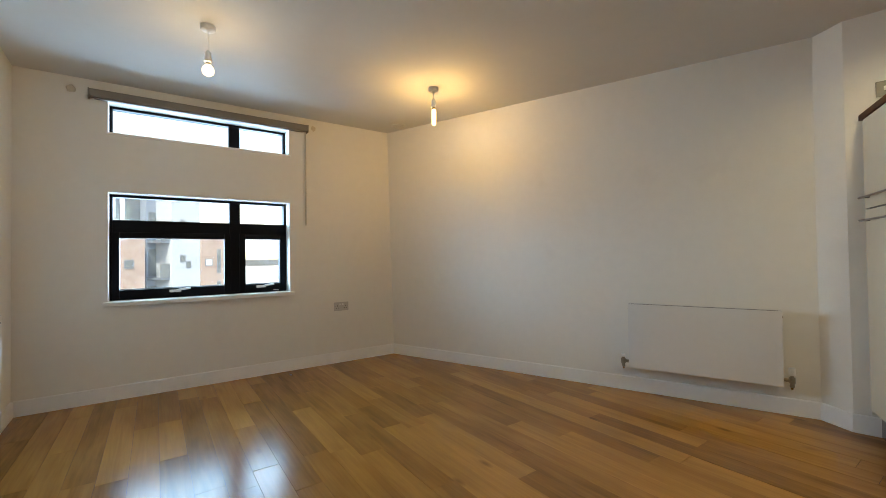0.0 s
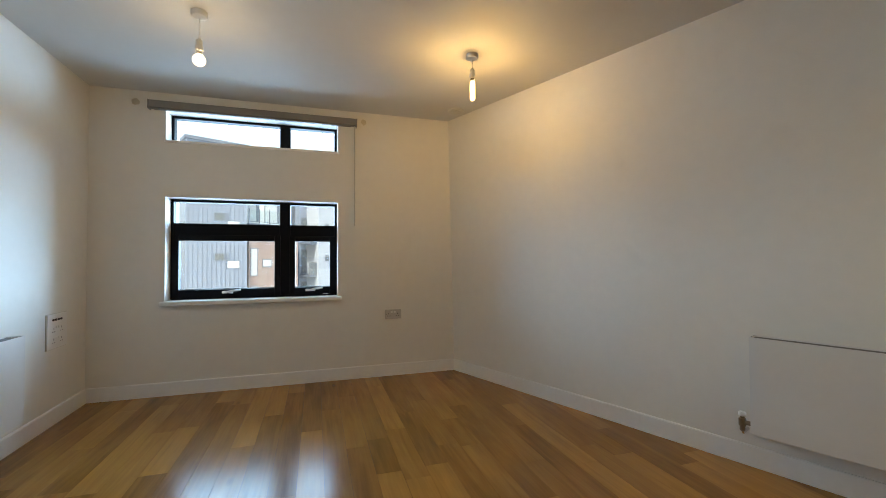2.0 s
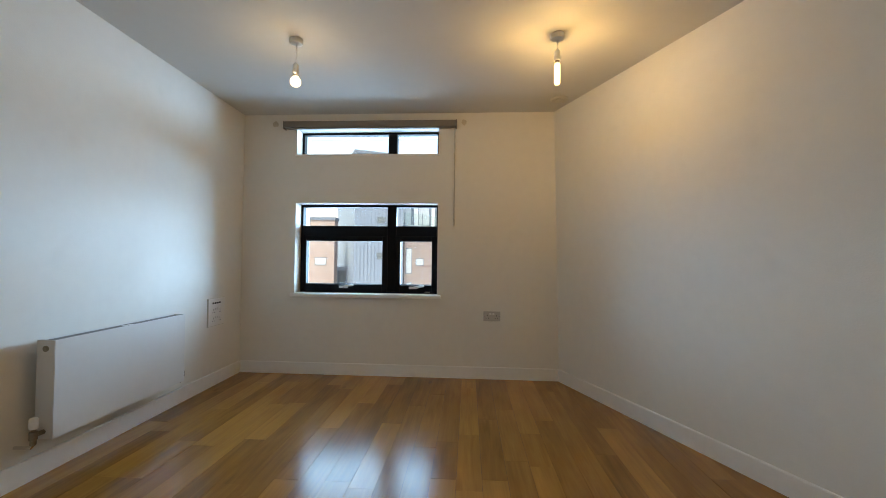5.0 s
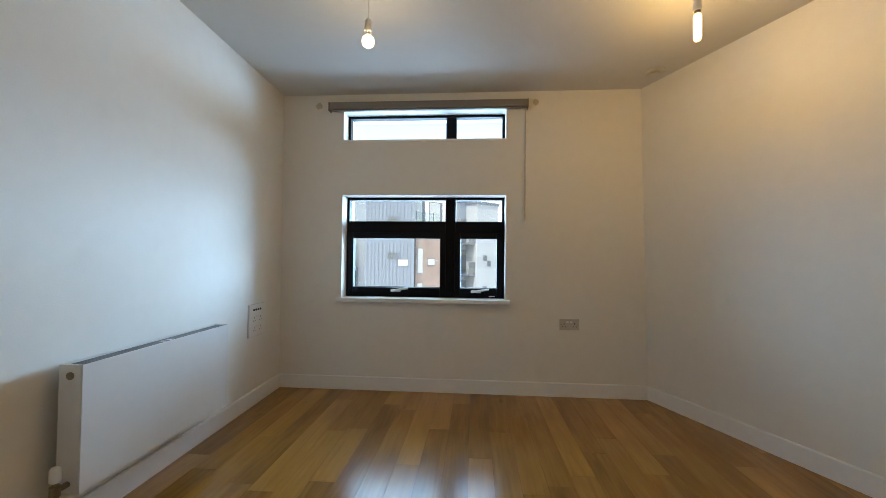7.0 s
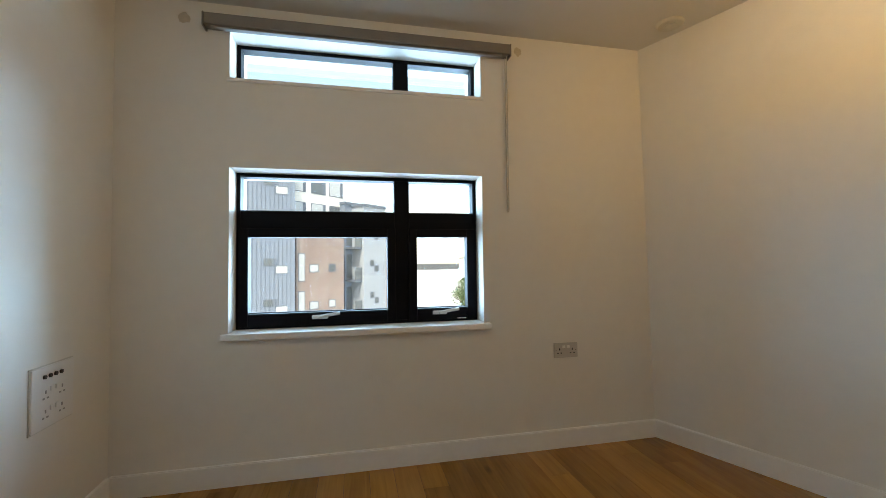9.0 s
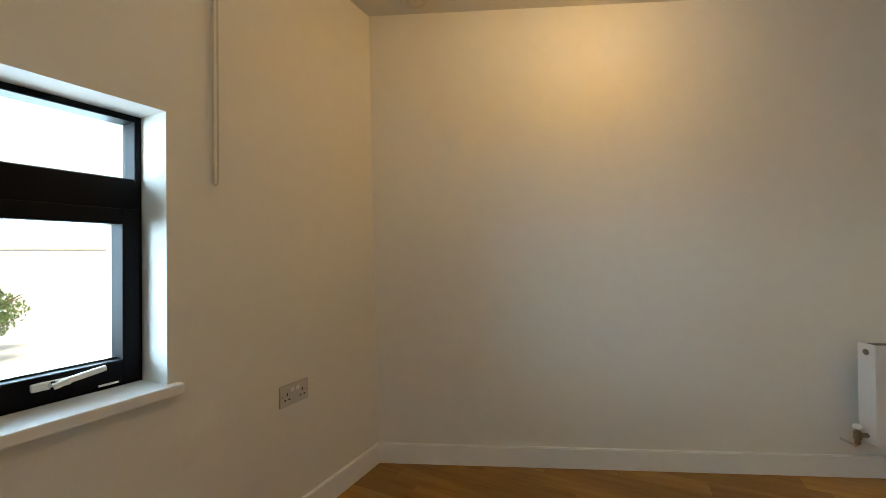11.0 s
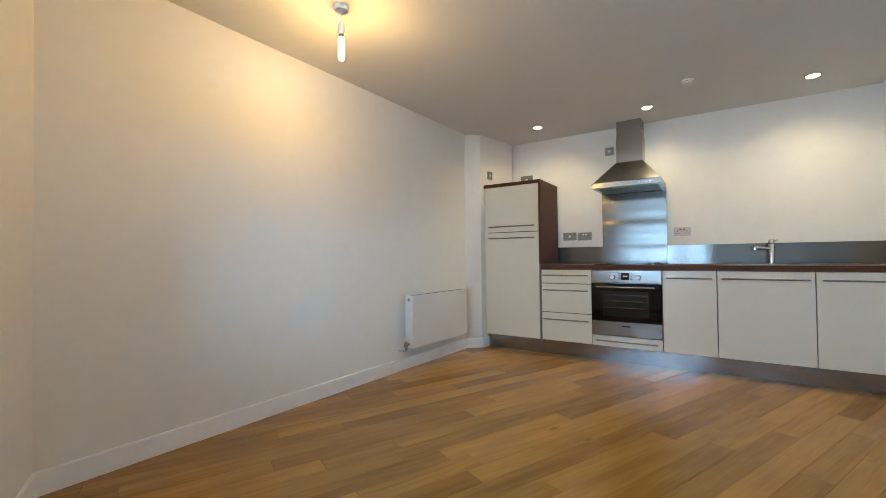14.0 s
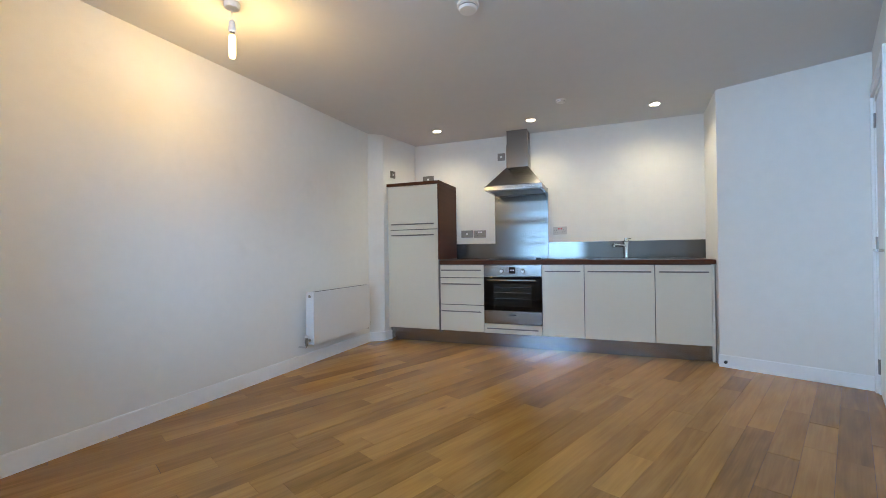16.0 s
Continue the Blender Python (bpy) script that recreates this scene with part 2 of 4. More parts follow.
M_BULB_WHITE = glowing_glass("lit_opal_globe", (1.0, 0.76, 0.48), 2.6, 0.75)
M_BULB_WARM = glowing_glass("lit_amber_tube", (1.0, 0.65, 0.26), 4.0, 0.75)
M_LED = emitting("lit_downlight", (1.0, 0.90, 0.75), 3.0)
M_REDLED = emitting("red_display", (1.0, 0.05, 0.03), 0.035)
M_DOOR = plain("painted_door", (0.78, 0.78, 0.77), 0.36, var=0.02, scale=2, bump=0.05)
M_BRICK = bricks("red_brickwork")
M_CLAD = plain("grey_cladding", (0.20, 0.245, 0.32), 0.5, var=0.05, scale=0.6)
M_CLADJOINT = plain("cladding_joint", (0.13, 0.16, 0.21), 0.6, var=0.05)
M_PALECLAD = plain("pale_cladding", (0.34, 0.38, 0.44), 0.6, var=0.05, scale=0.6)
M_RENDERWALL = plain("white_render", (0.75, 0.74, 0.72), 0.8, var=0.06, scale=0.5)
M_FARGLASS = plain("far_window_glass", (0.13, 0.15, 0.17), 0.10, 0.0, var=0.1)
M_FARPALE = plain("far_blind_and_washed_pane", (0.50, 0.53, 0.56), 0.5, var=0.1)
M_ASPHALT = plain("asphalt", (0.06, 0.06, 0.06), 0.9, var=0.15, scale=0.4)
M_PAVE = plain("pale_washed_out_paving", (0.48, 0.47, 0.45), 0.85, var=0.1, scale=0.7)
M_LEAF = plain("leaves", (0.075, 0.13, 0.04), 0.6, var=0.35, scale=2.0)
M_BARK = plain("bark", (0.09, 0.065, 0.045), 0.9, var=0.2, scale=6)


# ---- mesh helpers ----
def box(bm, x0, x1, y0, y1, z0, z1, bevel=0.0, seg=2):
    m = Matrix.Translation(((x0 + x1) / 2, (y0 + y1) / 2, (z0 + z1) / 2)) @ Matrix.Diagonal((x1 - x0, y1 - y0, z1 - z0, 1))
    r = bmesh.ops.create_cube(bm, size=1, matrix=m)
    if bevel:
        edges = {e for v in r["verts"] for e in v.link_edges}
        bmesh.ops.bevel(bm, geom=list(edges), offset=bevel, segments=seg, affect='EDGES', profile=0.6)
    return bm


def boxed(*args, **kw):
    return box(bmesh.new(), *args, **kw)


def cyl(bm, p0, p1, r0, r1=None, seg=24):
    p0, p1 = Vector(p0), Vector(p1)
    d = p1 - p0
    m = Matrix.Translation((p0 + p1) / 2) @ d.to_track_quat('Z', 'Y').to_matrix().to_4x4()
    bmesh.ops.create_cone(bm, cap_ends=True, segments=seg, radius1=r0, radius2=r0 if r1 is None else r1, depth=d.length, matrix=m)
    return bm


def lathe(profile, seg=28, centre=(0, 0, 0)):
    """A turned shape from (radius, height) pairs about the z axis."""
    bm = bmesh.new()
    rings = []
    for r, z in profile:
        ring = []
        for k in range(seg):
            a = 2 * math.pi * k / seg
            ring.append(bm.verts.new((centre[0] + r * math.cos(a), centre[1] + r * math.sin(a), centre[2] + z)))
        rings.append(ring)
    for lo, hi in zip(rings, rings[1:]):
        for k in range(seg):
            bm.faces.new((lo[k], lo[(k + 1) % seg], hi[(k + 1) % seg], hi[k]))
    bm.faces.new(list(reversed(rings[0])))
    bm.faces.new(rings[-1])
    bmesh.ops.recalc_face_normals(bm, faces=bm.faces)
    return bm


def tube(points, radius, seg=10):
    """A round bar along a line of points."""
    bm = bmesh.new()
    pts = [Vector(p) for p in points]
    rings = []
    for k, p in enumerate(pts):
        d = (pts[min(k + 1, len(pts) - 1)] - pts[max(k - 1, 0)]).normalized()
        q = d.to_track_quat('Z', 'Y')
        rings.append([bm.verts.new(p + q @ Vector((radius * math.cos(2 * math.pi * j / seg), radius * math.sin(2 * math.pi * j / seg), 0))) for j in range(seg)])
    for lo, hi in zip(rings, rings[1:]):
        for j in range(seg):
            bm.faces.new((lo[j], lo[(j + 1) % seg], hi[(j + 1) % seg], hi[j]))
    bm.faces.new(list(reversed(rings[0])))
    bm.faces.new(rings[-1])
    bmesh.ops.recalc_face_normals(bm, faces=bm.faces)
    return bm


def prism(outline, z0, z1):
    bm = bmesh.new()
    lo = [bm.verts.new((x, y, z0)) for x, y in outline]
    hi = [bm.verts.new((x, y, z1)) for x, y in outline]
    bm.faces.new(list(reversed(lo)))
    bm.faces.new(hi)
    for k in range(len(lo)):
        j = (k + 1) % len(lo)
        bm.faces.new((lo[k], lo[j], hi[j], hi[k]))
    bmesh.ops.recalc_face_normals(bm, faces=bm.faces)
    return bm


def finish(name, bm, mat, smooth=False):
    me = bpy.data.meshes.new(name)
    bm.to_mesh(me)
    bm.free()
    me.materials.append(mat)
    if smooth:
        me.polygons.foreach_set("use_smooth", [True] * len(me.polygons))
        me.set_sharp_from_angle(angle=radians(35))
    return me


def part(name, bm, mat, parent, label="", smooth=False):
    ob = new(name, finish(name, bm, mat, smooth))
    ob.parent = parent
    return tagged(ob, label=label)


def thing(name, m, label, category, group="", kind=""):
    ob = new(name)
    ob.matrix_world = m
    ob.empty_display_size = 0.1
    return tagged(ob, label, category, group, kind)


def solid(name, bm, mat, m, label, category, group="", kind="", smooth=False):
    ob = new(name, finish(name, bm, mat, smooth))
    ob.matrix_world = m
    return tagged(ob, label, category, group, kind)


# ---- frames of reference: window wall is the world's x axis ----
H = 2.4
EAST = pose(0, 0, 0, 0, 0, -68.5)            # x runs down the long wall from the window corner, y points out of the room
KITCHEN = pose(1.21, -3.441, 0, 0, 0, 204)   # x runs along the unit fronts, y into the wall
WEST = pose(-2.925, 0, 0, 0, 0, -88.36)      # x runs down the wall from the window corner, y points into the room
UNITS = KITCHEN @ pose(0, 0, -0.04) @ Matrix.Scale(1.037, 4)  # the units' own measure
HERE = Matrix.Identity(4)
KD = 0.585                                   # depth of the kitchen recess behind the unit fronts
KU = KD / 1.037                              # the same depth in the units' measure
KE = 3.362                                   # end of the recess


def flat(m, x, y):
    p = m @ Vector((x, y, 0))
    return p.x, p.y


# ---- structure ----
WX0, WX1 = -2.415, -1.090


def wall_with_openings(name, m, x0, x1, y0, y1, z0, z1, holes, mat, label, lean=None):
    """A wall slab with rectangular openings right through it; holes are (x0, x1, z0, z1), none overlapping in both x and z."""
    bm = bmesh.new()
    xs = sorted({x0, x1, *(h[0] for h in holes), *(h[1] for h in holes)})
    zs = sorted({z0, z1, *(h[2] for h in holes), *(h[3] for h in holes)})
    grid = {}
    for i in range(len(xs) - 1):
        for k in range(len(zs) - 1):
            cx, cz = (xs[i] + xs[i + 1]) / 2, (zs[k] + zs[k + 1]) / 2
            grid[i, k] = not any(h[0] < cx < h[1] and h[2] < cz < h[3] for h in holes)
    vs = {}

    def v(i, y, k):
        if (i, y, k) not in vs:
            vs[i, y, k] = bm.verts.new((xs[i], y, zs[k]))
        return vs[i, y, k]
    for (i, k), full in grid.items():
        if not full:
            continue
        bm.faces.new((v(i, y0, k), v(i + 1, y0, k), v(i + 1, y0, k + 1), v(i, y0, k + 1)))
        bm.faces.new((v(i, y1, k), v(i, y1, k + 1), v(i + 1, y1, k + 1), v(i + 1, y1, k)))
        for di, dk, a, b in ((-1, 0, (i, k), (i, k + 1)), (1, 0, (i + 1, k + 1), (i + 1, k)), (0, -1, (i + 1, k), (i, k)), (0, 1, (i, k + 1), (i + 1, k + 1))):
            if not grid.get((i + di, k + dk)):
                bm.faces.new((v(a[0], y0, a[1]), v(a[0], y1, a[1]), v(b[0], y1, b[1]), v(b[0], y0, b[1])))
    if lean:  # out of plumb: the head of the wall stands in towards the room at its start
        for vert in bm.verts:
            vert.co.y -= lean * vert.co.z / H * max(0.0, 1 - max(0.0, vert.co.x) / 3.6)
    bmesh.ops.recalc_face_normals(bm, faces=bm.faces)
    return solid(name, bm, mat, m, label, "wall", kind="structure")


W1 = (WX0, WX1, 0.735, 1.57)
W2 = (WX0, WX1, 2.018, 2.264)
wall_with_openings("wall_north", HERE, -3.18, 0.27, 0.0, 0.34, -0.2, H + 0.2, [W1, W2], M_WALL, "white painted plaster wall with two window openings")
wall_with_openings("wall_east", EAST, -0.1, 4.4, 0.0, 0.22, -0.2, H + 0.2, [], M_WALL, "long plain white painted plaster wall with faint scuffs", lean=0.048)
wall_with_openings("wall_south", KITCHEN, -0.3, 3.5, KD, KD + 0.2, -0.2, H + 0.2, [], M_WALL, "white painted wall behind the kitchen units")
DOOR = (3.82, 4.645, -0.2, 2.06)
wall_with_openings("wall_west", WEST, -0.1, 5.1, -0.22, 0.0, -0.2, H + 0.2, [DOOR], M_WALL, "white painted plaster wall with a doorway")
ret = [(-1.852, -4.701), flat(KITCHEN, KE, KD + 0.001), flat(KITCHEN, KE, KD + 0.3), (-2.4, -5.6), (-3.05, -5.6), (-3.05, -4.701)]
solid("wall_return", prism(ret, -0.2, H + 0.2), M_WALL, HERE, "white painted return wall beside the kitchen recess", "wall", kind="structure")
solid("wall_pilaster", prism([(3.468, 0.001), (3.583, -0.137), (4.2, -0.235), (4.3, 0.001)], -0.2, H + 0.1), M_WALL, EAST, "white painted boxed-out pier next to the tall unit", "wall", kind="structure")

outline = [(-3.2, 0.36), (0.35, 0.36), flat(EAST, 4.4, 0.3), flat(KITCHEN, -0.3, 1.0), flat(KITCHEN, 3.6, 1.0), (-3.0, -5.7)]
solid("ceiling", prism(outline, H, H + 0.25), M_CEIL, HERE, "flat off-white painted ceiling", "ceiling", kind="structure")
floor_ob = solid("floor", prism(outline, -0.25, -0.0035), M_UNDER, HERE, "oiled oak strip floor laid towards the window", "floor", kind="structure")


def skirting(name, m, x0, x1, side, h=0.105, d=0.016):
    """Square-edged board with an eased top, against y = 0; side is the way into the room."""
    bm = boxed(x0, x1, min(0, side * d), max(0, side * d), 0.0, h)
    top = [e for e in bm.edges if all(abs(v.co.z - h) < 1e-5 and abs(v.co.y - side * d) < 1e-5 for v in e.verts)]
    bmesh.ops.bevel(bm, geom=top, offset=0.004, segments=2, affect='EDGES')
    return solid(name, bm, M_TRIM, m, "white painted square-edged skirting board", "skirting board", kind="structure")


skirting("baseboard_north", HERE, -2.912, -0.006, -1)
skirting("baseboard_east", EAST, 0.0, 3.466, -1)
skirting("baseboard_pilaster", pose(*flat(EAST, 3.468, 0), 0, 0, 0, -118.5), -0.006, 0.187, -1)
skirting("baseboard_pilaster_front", pose(*flat(EAST, 3.583, -0.137), 0, 0, 0, -77.5), -0.006, 0.13, -1)
skirting("baseboard_west", WEST, 0.016, 3.76, 1)
skirting("baseboard_west_end", WEST, 4.682, 4.70, 1)
skirting("baseboard_return", pose(0, -4.701, 0), -2.775, -1.847, 1)


# ---- windows ----
def window(name, x0, x1, z0, z1, mullion, transom, label):
    """Black aluminium window set back in its opening. mullion, transom: centre lines; None for no transom."""
    w = thing(name, pose(0, 0.13, 0), label, "window", kind="structure")
    d0, d1 = 0.0, 0.07
    outer = 0.020
    bars = [("frame_side", x0, x0 + outer, z0, z1), ("frame_side", x1 - outer, x1, z0, z1),
            ("frame_head", x0 + outer, x1 - outer, z1 - outer, z1), ("frame_foot", x0 + outer, x1 - outer, z0, z0 + outer)]
    mw = 0.043
    bars.append(("mullion", mullion - mw, mullion + mw, z0 + outer, z1 - outer))
    lights = []
    for a, b in ((x0 + outer, mullion - mw), (mullion + mw, x1 - outer)):
        if transom is None:
            lights.append((a, b, z0 + outer, z1 - outer, 0))
        else:
            bars.append(("transom", a, b, transom - 0.050, transom + 0.050))
            lights.append((a, b, transom + 0.050, z1 - outer, 0))
            lights.append((a, b, z0 + outer, transom - 0.050, 1))
    for n, a, b, c, d in bars:
        part(n, boxed(a, b, d0, d1, c, d, bevel=0.003), M_FRAME, w)
    for a, b, c, d, opens in lights:
        if opens:
            s = part("sash", boxed(a - 0.006, a + 0.042, -0.016, 0.05, c - 0.006, d + 0.006, bevel=0.004), M_FRAME, w, "black opening sash")
            part("sash_side", boxed(b - 0.042, b + 0.006, -0.016, 0.05, c - 0.006, d + 0.006, bevel=0.004), M_FRAME, s)
            part("sash_rail", boxed(a + 0.042, b - 0.042, -0.016, 0.05, c - 0.006, c + 0.062, bevel=0.004), M_FRAME, s)
            part("sash_rail", boxed(a + 0.042, b - 0.042, -0.016, 0.05, d - 0.042, d + 0.006, bevel=0.004), M_FRAME, s)
            a, b, c, d = a + 0.042, b - 0.042, c + 0.062, d - 0.042
        part("gasket", boxed(a, b, 0.020, 0.026, c, c + 0.005), M_BLACK, w)
        g = part("pane", boxed(a - 0.001, b + 0.001, 0.028, 0.034, c - 0.001, d + 0.001), M_GLASS, w, "clear glass pane")
        g.visible_shadow = False
        if opens:
            hx = (a + b) / 2 if b - a > 0.5 else (a + b) / 2 - 0.02
            h = part("handle_rose", boxed(hx - 0.042, hx + 0.042, -0.030, -0.016, c - 0.036, c - 0.014, bevel=0.006), M_PLASTIC, w, "silver-grey espagnolette handle")
            part("handle_neck", cyl(bmesh.new(), (hx, -0.030, c - 0.025), (hx, -0.058, c - 0.022), 0.010), M_CHROME, h)
            part("handle_lever", tube([(hx - 0.008, -0.056, c - 0.024), (hx + 0.03, -0.060, c - 0.014), (hx + 0.105, -0.058, c - 0.004)], 0.0085), M_PLASTIC, h, smooth=True)
    return w


MULL = -1.535
window("window_1", W1[0], W1[1], W1[2], W1[3], MULL, 1.318, "black framed casement window with four panes and silver handles")
window("window_2", W2[0], W2[1], W2[2], W2[3], MULL, None, "black framed narrow high-level window with two panes")
solid("window_sill_1", boxed(WX0 - 0.03, WX1 + 0.035, -0.032, 0.13, 0.705, 0.738, bevel=0.005), M_TRIM, HERE, "white painted window board under the lower window", "window sill", kind="structure")
solid("window_sill_2", boxed(WX0 - 0.012, WX1 + 0.012, -0.012, 0.13, 2.006, 2.024, bevel=0.004), M_TRIM, HERE, "thin white window board under the high window", "window sill", kind="structure")
solid("window_vent_mark", boxed(-1.215, -1.165, 0.108, 0.1135, 0.752, 0.757), M_PLASTIC, HERE, "small white trickle catch on the window frame", "window catch", kind="structure")


# ---- kitchen ----
def bar_handle(parent, x0, x1, z, y=0.0):
    h = part("handle", tube([(x0, y - 0.032, z), (x1, y - 0.032, z)], 0.006, 12), M_HANDLE, parent, "slim satin steel bar handle", smooth=True)
    for x in (x0 + 0.03, x1 - 0.03):
        part("handle_post", cyl(bmesh.new(), (x, y, z), (x, y - 0.032, z), 0.005, seg=12), M_HANDLE, h)
    return h


FT = 0.019  # thickness of the fronts


def front(parent, x0, x1, z0, z1, handle_z, inset=0.03, name="door"):
    d = part(name, boxed(x0 + 0.001, x1 - 0.001, 0.0, FT, z0 + 0.002, z1 - 0.002, bevel=0.0016), M_CREAM, parent, "smooth cream front")
    bar_handle(d, x0 + inset, x1 - inset, handle_z)
    return d


tall = thing("tall_unit", UNITS, "tall cream fridge housing with walnut side and top panel", "kitchen cabinet")
part("carcass", boxed(0.022, 0.628, FT + 0.003, KU - 0.004, 0.18, 1.768), M_CARCASS, tall)
part("side_panel", boxed(0.0, 0.02, 0.012, KU - 0.004, 0.15, 1.768, bevel=0.001), M_CREAM, tall, "cream filler panel")
part("side_panel", boxed(0.63, 0.650, -0.002, KU - 0.004, 0.942, 1.768, bevel=0.001), M_WALNUT, tall, "walnut effect end panel")
part("side_panel_foot", boxed(0.63, 0.649, 0.010, KU - 0.004, 0.15, 0.942, bevel=0.001), M_CARCASS, tall)
part("top_panel", boxed(-0.004, 0.650, -0.006, KU - 0.004, 1.770, 1.802, bevel=0.001), M_WALNUT, tall, "walnut effect top panel")
front(tall, 0.045, 0.629, 1.277, 1.768, 1.335, 0.035)
front(tall, 0.045, 0.629, 0.18, 1.273, 1.212, 0.035)
part("filler_strip", boxed(0.0215, 0.043, 0.006, FT, 0.18, 1.767), M_CREAM, tall)

drawers = thing("drawer_unit", UNITS, "cream three-drawer base unit with steel bar handles", "kitchen cabinet")
part("carcass", boxed(0.652, 1.136, FT + 0.003, KU - 0.05, 0.18, 0.886), M_CARCASS, drawers)
for z0, z1, hz in ((0.749, 0.882, 0.828), (0.462, 0.745, 0.682), (0.18, 0.458, 0.394)):
    front(drawers, 0.652, 1.136, z0, z1, hz, 0.022, "drawer_front")

oven = thing("built_in_oven", UNITS, "stainless steel built-in oven with black glass door", "oven")
OX0, OX1 = 1.140, 1.728
part("body", boxed(OX0 + 0.02, OX1 - 0.02, 0.022, KU - 0.06, 0.283, 0.880), M_DARKMETAL, oven)
panel = part("control_panel", boxed(OX0, OX1, -0.004, 0.02, 0.767, 0.882, bevel=0.003), M_STEEL, oven, "brushed steel control panel")
part("display", boxed(1.401, 1.468, -0.0065, -0.003, 0.795, 0.860, bevel=0.001), M_BLACKGLASS, panel, "black clock display")
for k in range(3):
    part("display_digit", boxed(1.418 + k * 0.013, 1.426 + k * 0.013, -0.0078, -0.006, 0.821, 0.834), M_REDLED, panel, "dim red digits")
for x in (1.329, 1.546):
    kn = part("knob", lathe([(0.021, 0.0), (0.021, 0.012), (0.018, 0.026), (0.016, 0.028)], 24), M_CHROME, panel, "round steel control knob", smooth=True)
    kn.matrix_local = pose(x, -0.004, 0.820, 90, 0, 0)
    part("knob_mark", boxed(x - 0.0015, x + 0.0015, -0.034, -0.0322, 0.820, 0.836), M_BLACK, panel)
for x in (1.383, 1.486):
    for k in range(3):
        part("button", boxed(x - 0.005, x + 0.005, -0.0075, -0.003, 0.798 + k * 0.024, 0.806 + k * 0.024, bevel=0.001), M_BLACK, panel)
odoor = part("oven_door", boxed(OX0, OX1, -0.012, 0.018, 0.415, 0.761, bevel=0.003), M_BLACKGLASS, oven, "black glass drop-down door")
part("inner_window", boxed(1.240, 1.628, -0.0135, -0.0115, 0.460, 0.690, bevel=0.0005), M_INNER, odoor)
for z in (0.54, 0.60, 0.655):
    part("shelf_rail", boxed(1.255, 1.613, -0.0150, -0.0132, z, z + 0.003), M_RAIL, odoor)
oh = part("handle", tube([(1.192, -0.050, 0.729), (1.676, -0.050, 0.729)], 0.010, 14), M_STEEL, odoor, "steel bar handle", smooth=True)
for x in (1.22, 1.65):
    part("handle_post", cyl(bmesh.new(), (x, -0.012, 0.729), (x, -0.05, 0.729), 0.008, seg=12), M_STEEL, oh)
strip = part("lower_strip", boxed(OX0, OX1, -0.010, 0.018, 0.283, 0.411, bevel=0.003), M_STEEL, oven, "brushed steel lower strip")
part("badge", boxed(1.401, 1.471, -0.0115, -0.0098, 0.368, 0.380), M_BLACK, strip, "plain dark maker's badge")

under = thing("oven_drawer", UNITS, "slim cream drawer under the oven", "kitchen cabinet")
part("carcass", boxed(1.140, 1.728, FT + 0.003, KU - 0.05, 0.18, 0.275), M_CARCASS, under)
front(under, 1.140, 1.728, 0.178, 0.277, 0.234, 0.035, "drawer_front")

for x0, x1, label in ((1.732, 2.122, "narrow cream base cupboard next to the oven"), (2.126, 2.724, "wide cream base cupboard under the sink"), (2.728, 3.164, "cream base cupboard at the end of the run")):
    c = thing("base_unit", UNITS, label, "kitchen cabinet", "cream base cupboards")
    part("carcass", boxed(x0, x1, FT + 0.003, KU - 0.05, 0.18, 0.886), M_CARCASS, c)
    front(c, x0, x1, 0.178, 0.882, 0.820, 0.03)
solid("end_filler_panel", boxed(3.168, 3.190, 0.020, 0.062, 0.0386, 0.886, bevel=0.002), M_CREAM, UNITS, "cream upright filler panel beside the last cupboard", "filler panel")
plinth = thing("kitchen_plinth", UNITS, "brushed steel plinth along the kitchen units", "plinth")
for x0, x1 in ((0.022, 0.318), (0.3195, 3.166)):
    part("plinth_board", boxed(x0, x1, 0.042, 0.058, 0.0386, 0.178, bevel=0.001), M_STEEL, plinth)
top = thing("worktop", UNITS, "walnut effect laminate worktop over the base units", "worktop")
part("slab", boxed(0.6505, 3.193, -0.018, KU - 0.002, 0.888, 0.928, bevel=0.002), M_WALNUT, top)


def rippled(x0, x1, z0, z1, face, back, along_z, waves, seed):
    """A thin steel sheet on the wall, its face bowed in soft random ripples along one direction."""
    r = random.Random(seed)
    terms = [(r.uniform(0.6, 1.0) * amp, 2 * math.pi / length, r.uniform(0, 6.28)) for amp, length in waves]
    bm = boxed(x0, x1, face, back, z0, z1)
    for a, b, no in ((x0, x1, (1, 0, 0)), (z0, z1, (0, 0, 1))):
        n = 90 if (no[2] == 1) == along_z else 1
        for k in range(1, n):
            c = a + (b - a) * k / n
            bmesh.ops.bisect_plane(bm, geom=bm.verts[:] + bm.edges[:] + bm.faces[:], plane_co=(c, 0, c), plane_no=no)
    for v in bm.verts:
        if abs(v.co.y - face) < 1e-5:
            u = v.co.z if along_z else v.co.x
            v.co.y -= sum(amp * math.sin(w * u + ph) for amp, w, ph in terms)
    return bm


# ripples shaped to break the reflected window light into soft bands
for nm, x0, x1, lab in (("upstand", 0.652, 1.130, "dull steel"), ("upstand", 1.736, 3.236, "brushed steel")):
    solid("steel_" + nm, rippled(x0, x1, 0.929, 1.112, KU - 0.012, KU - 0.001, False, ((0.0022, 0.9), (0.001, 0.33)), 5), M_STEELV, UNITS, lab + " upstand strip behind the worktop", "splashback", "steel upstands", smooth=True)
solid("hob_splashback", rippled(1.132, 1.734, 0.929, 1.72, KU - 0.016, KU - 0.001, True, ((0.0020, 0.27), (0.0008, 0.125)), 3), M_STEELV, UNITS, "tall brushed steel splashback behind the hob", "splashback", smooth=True)
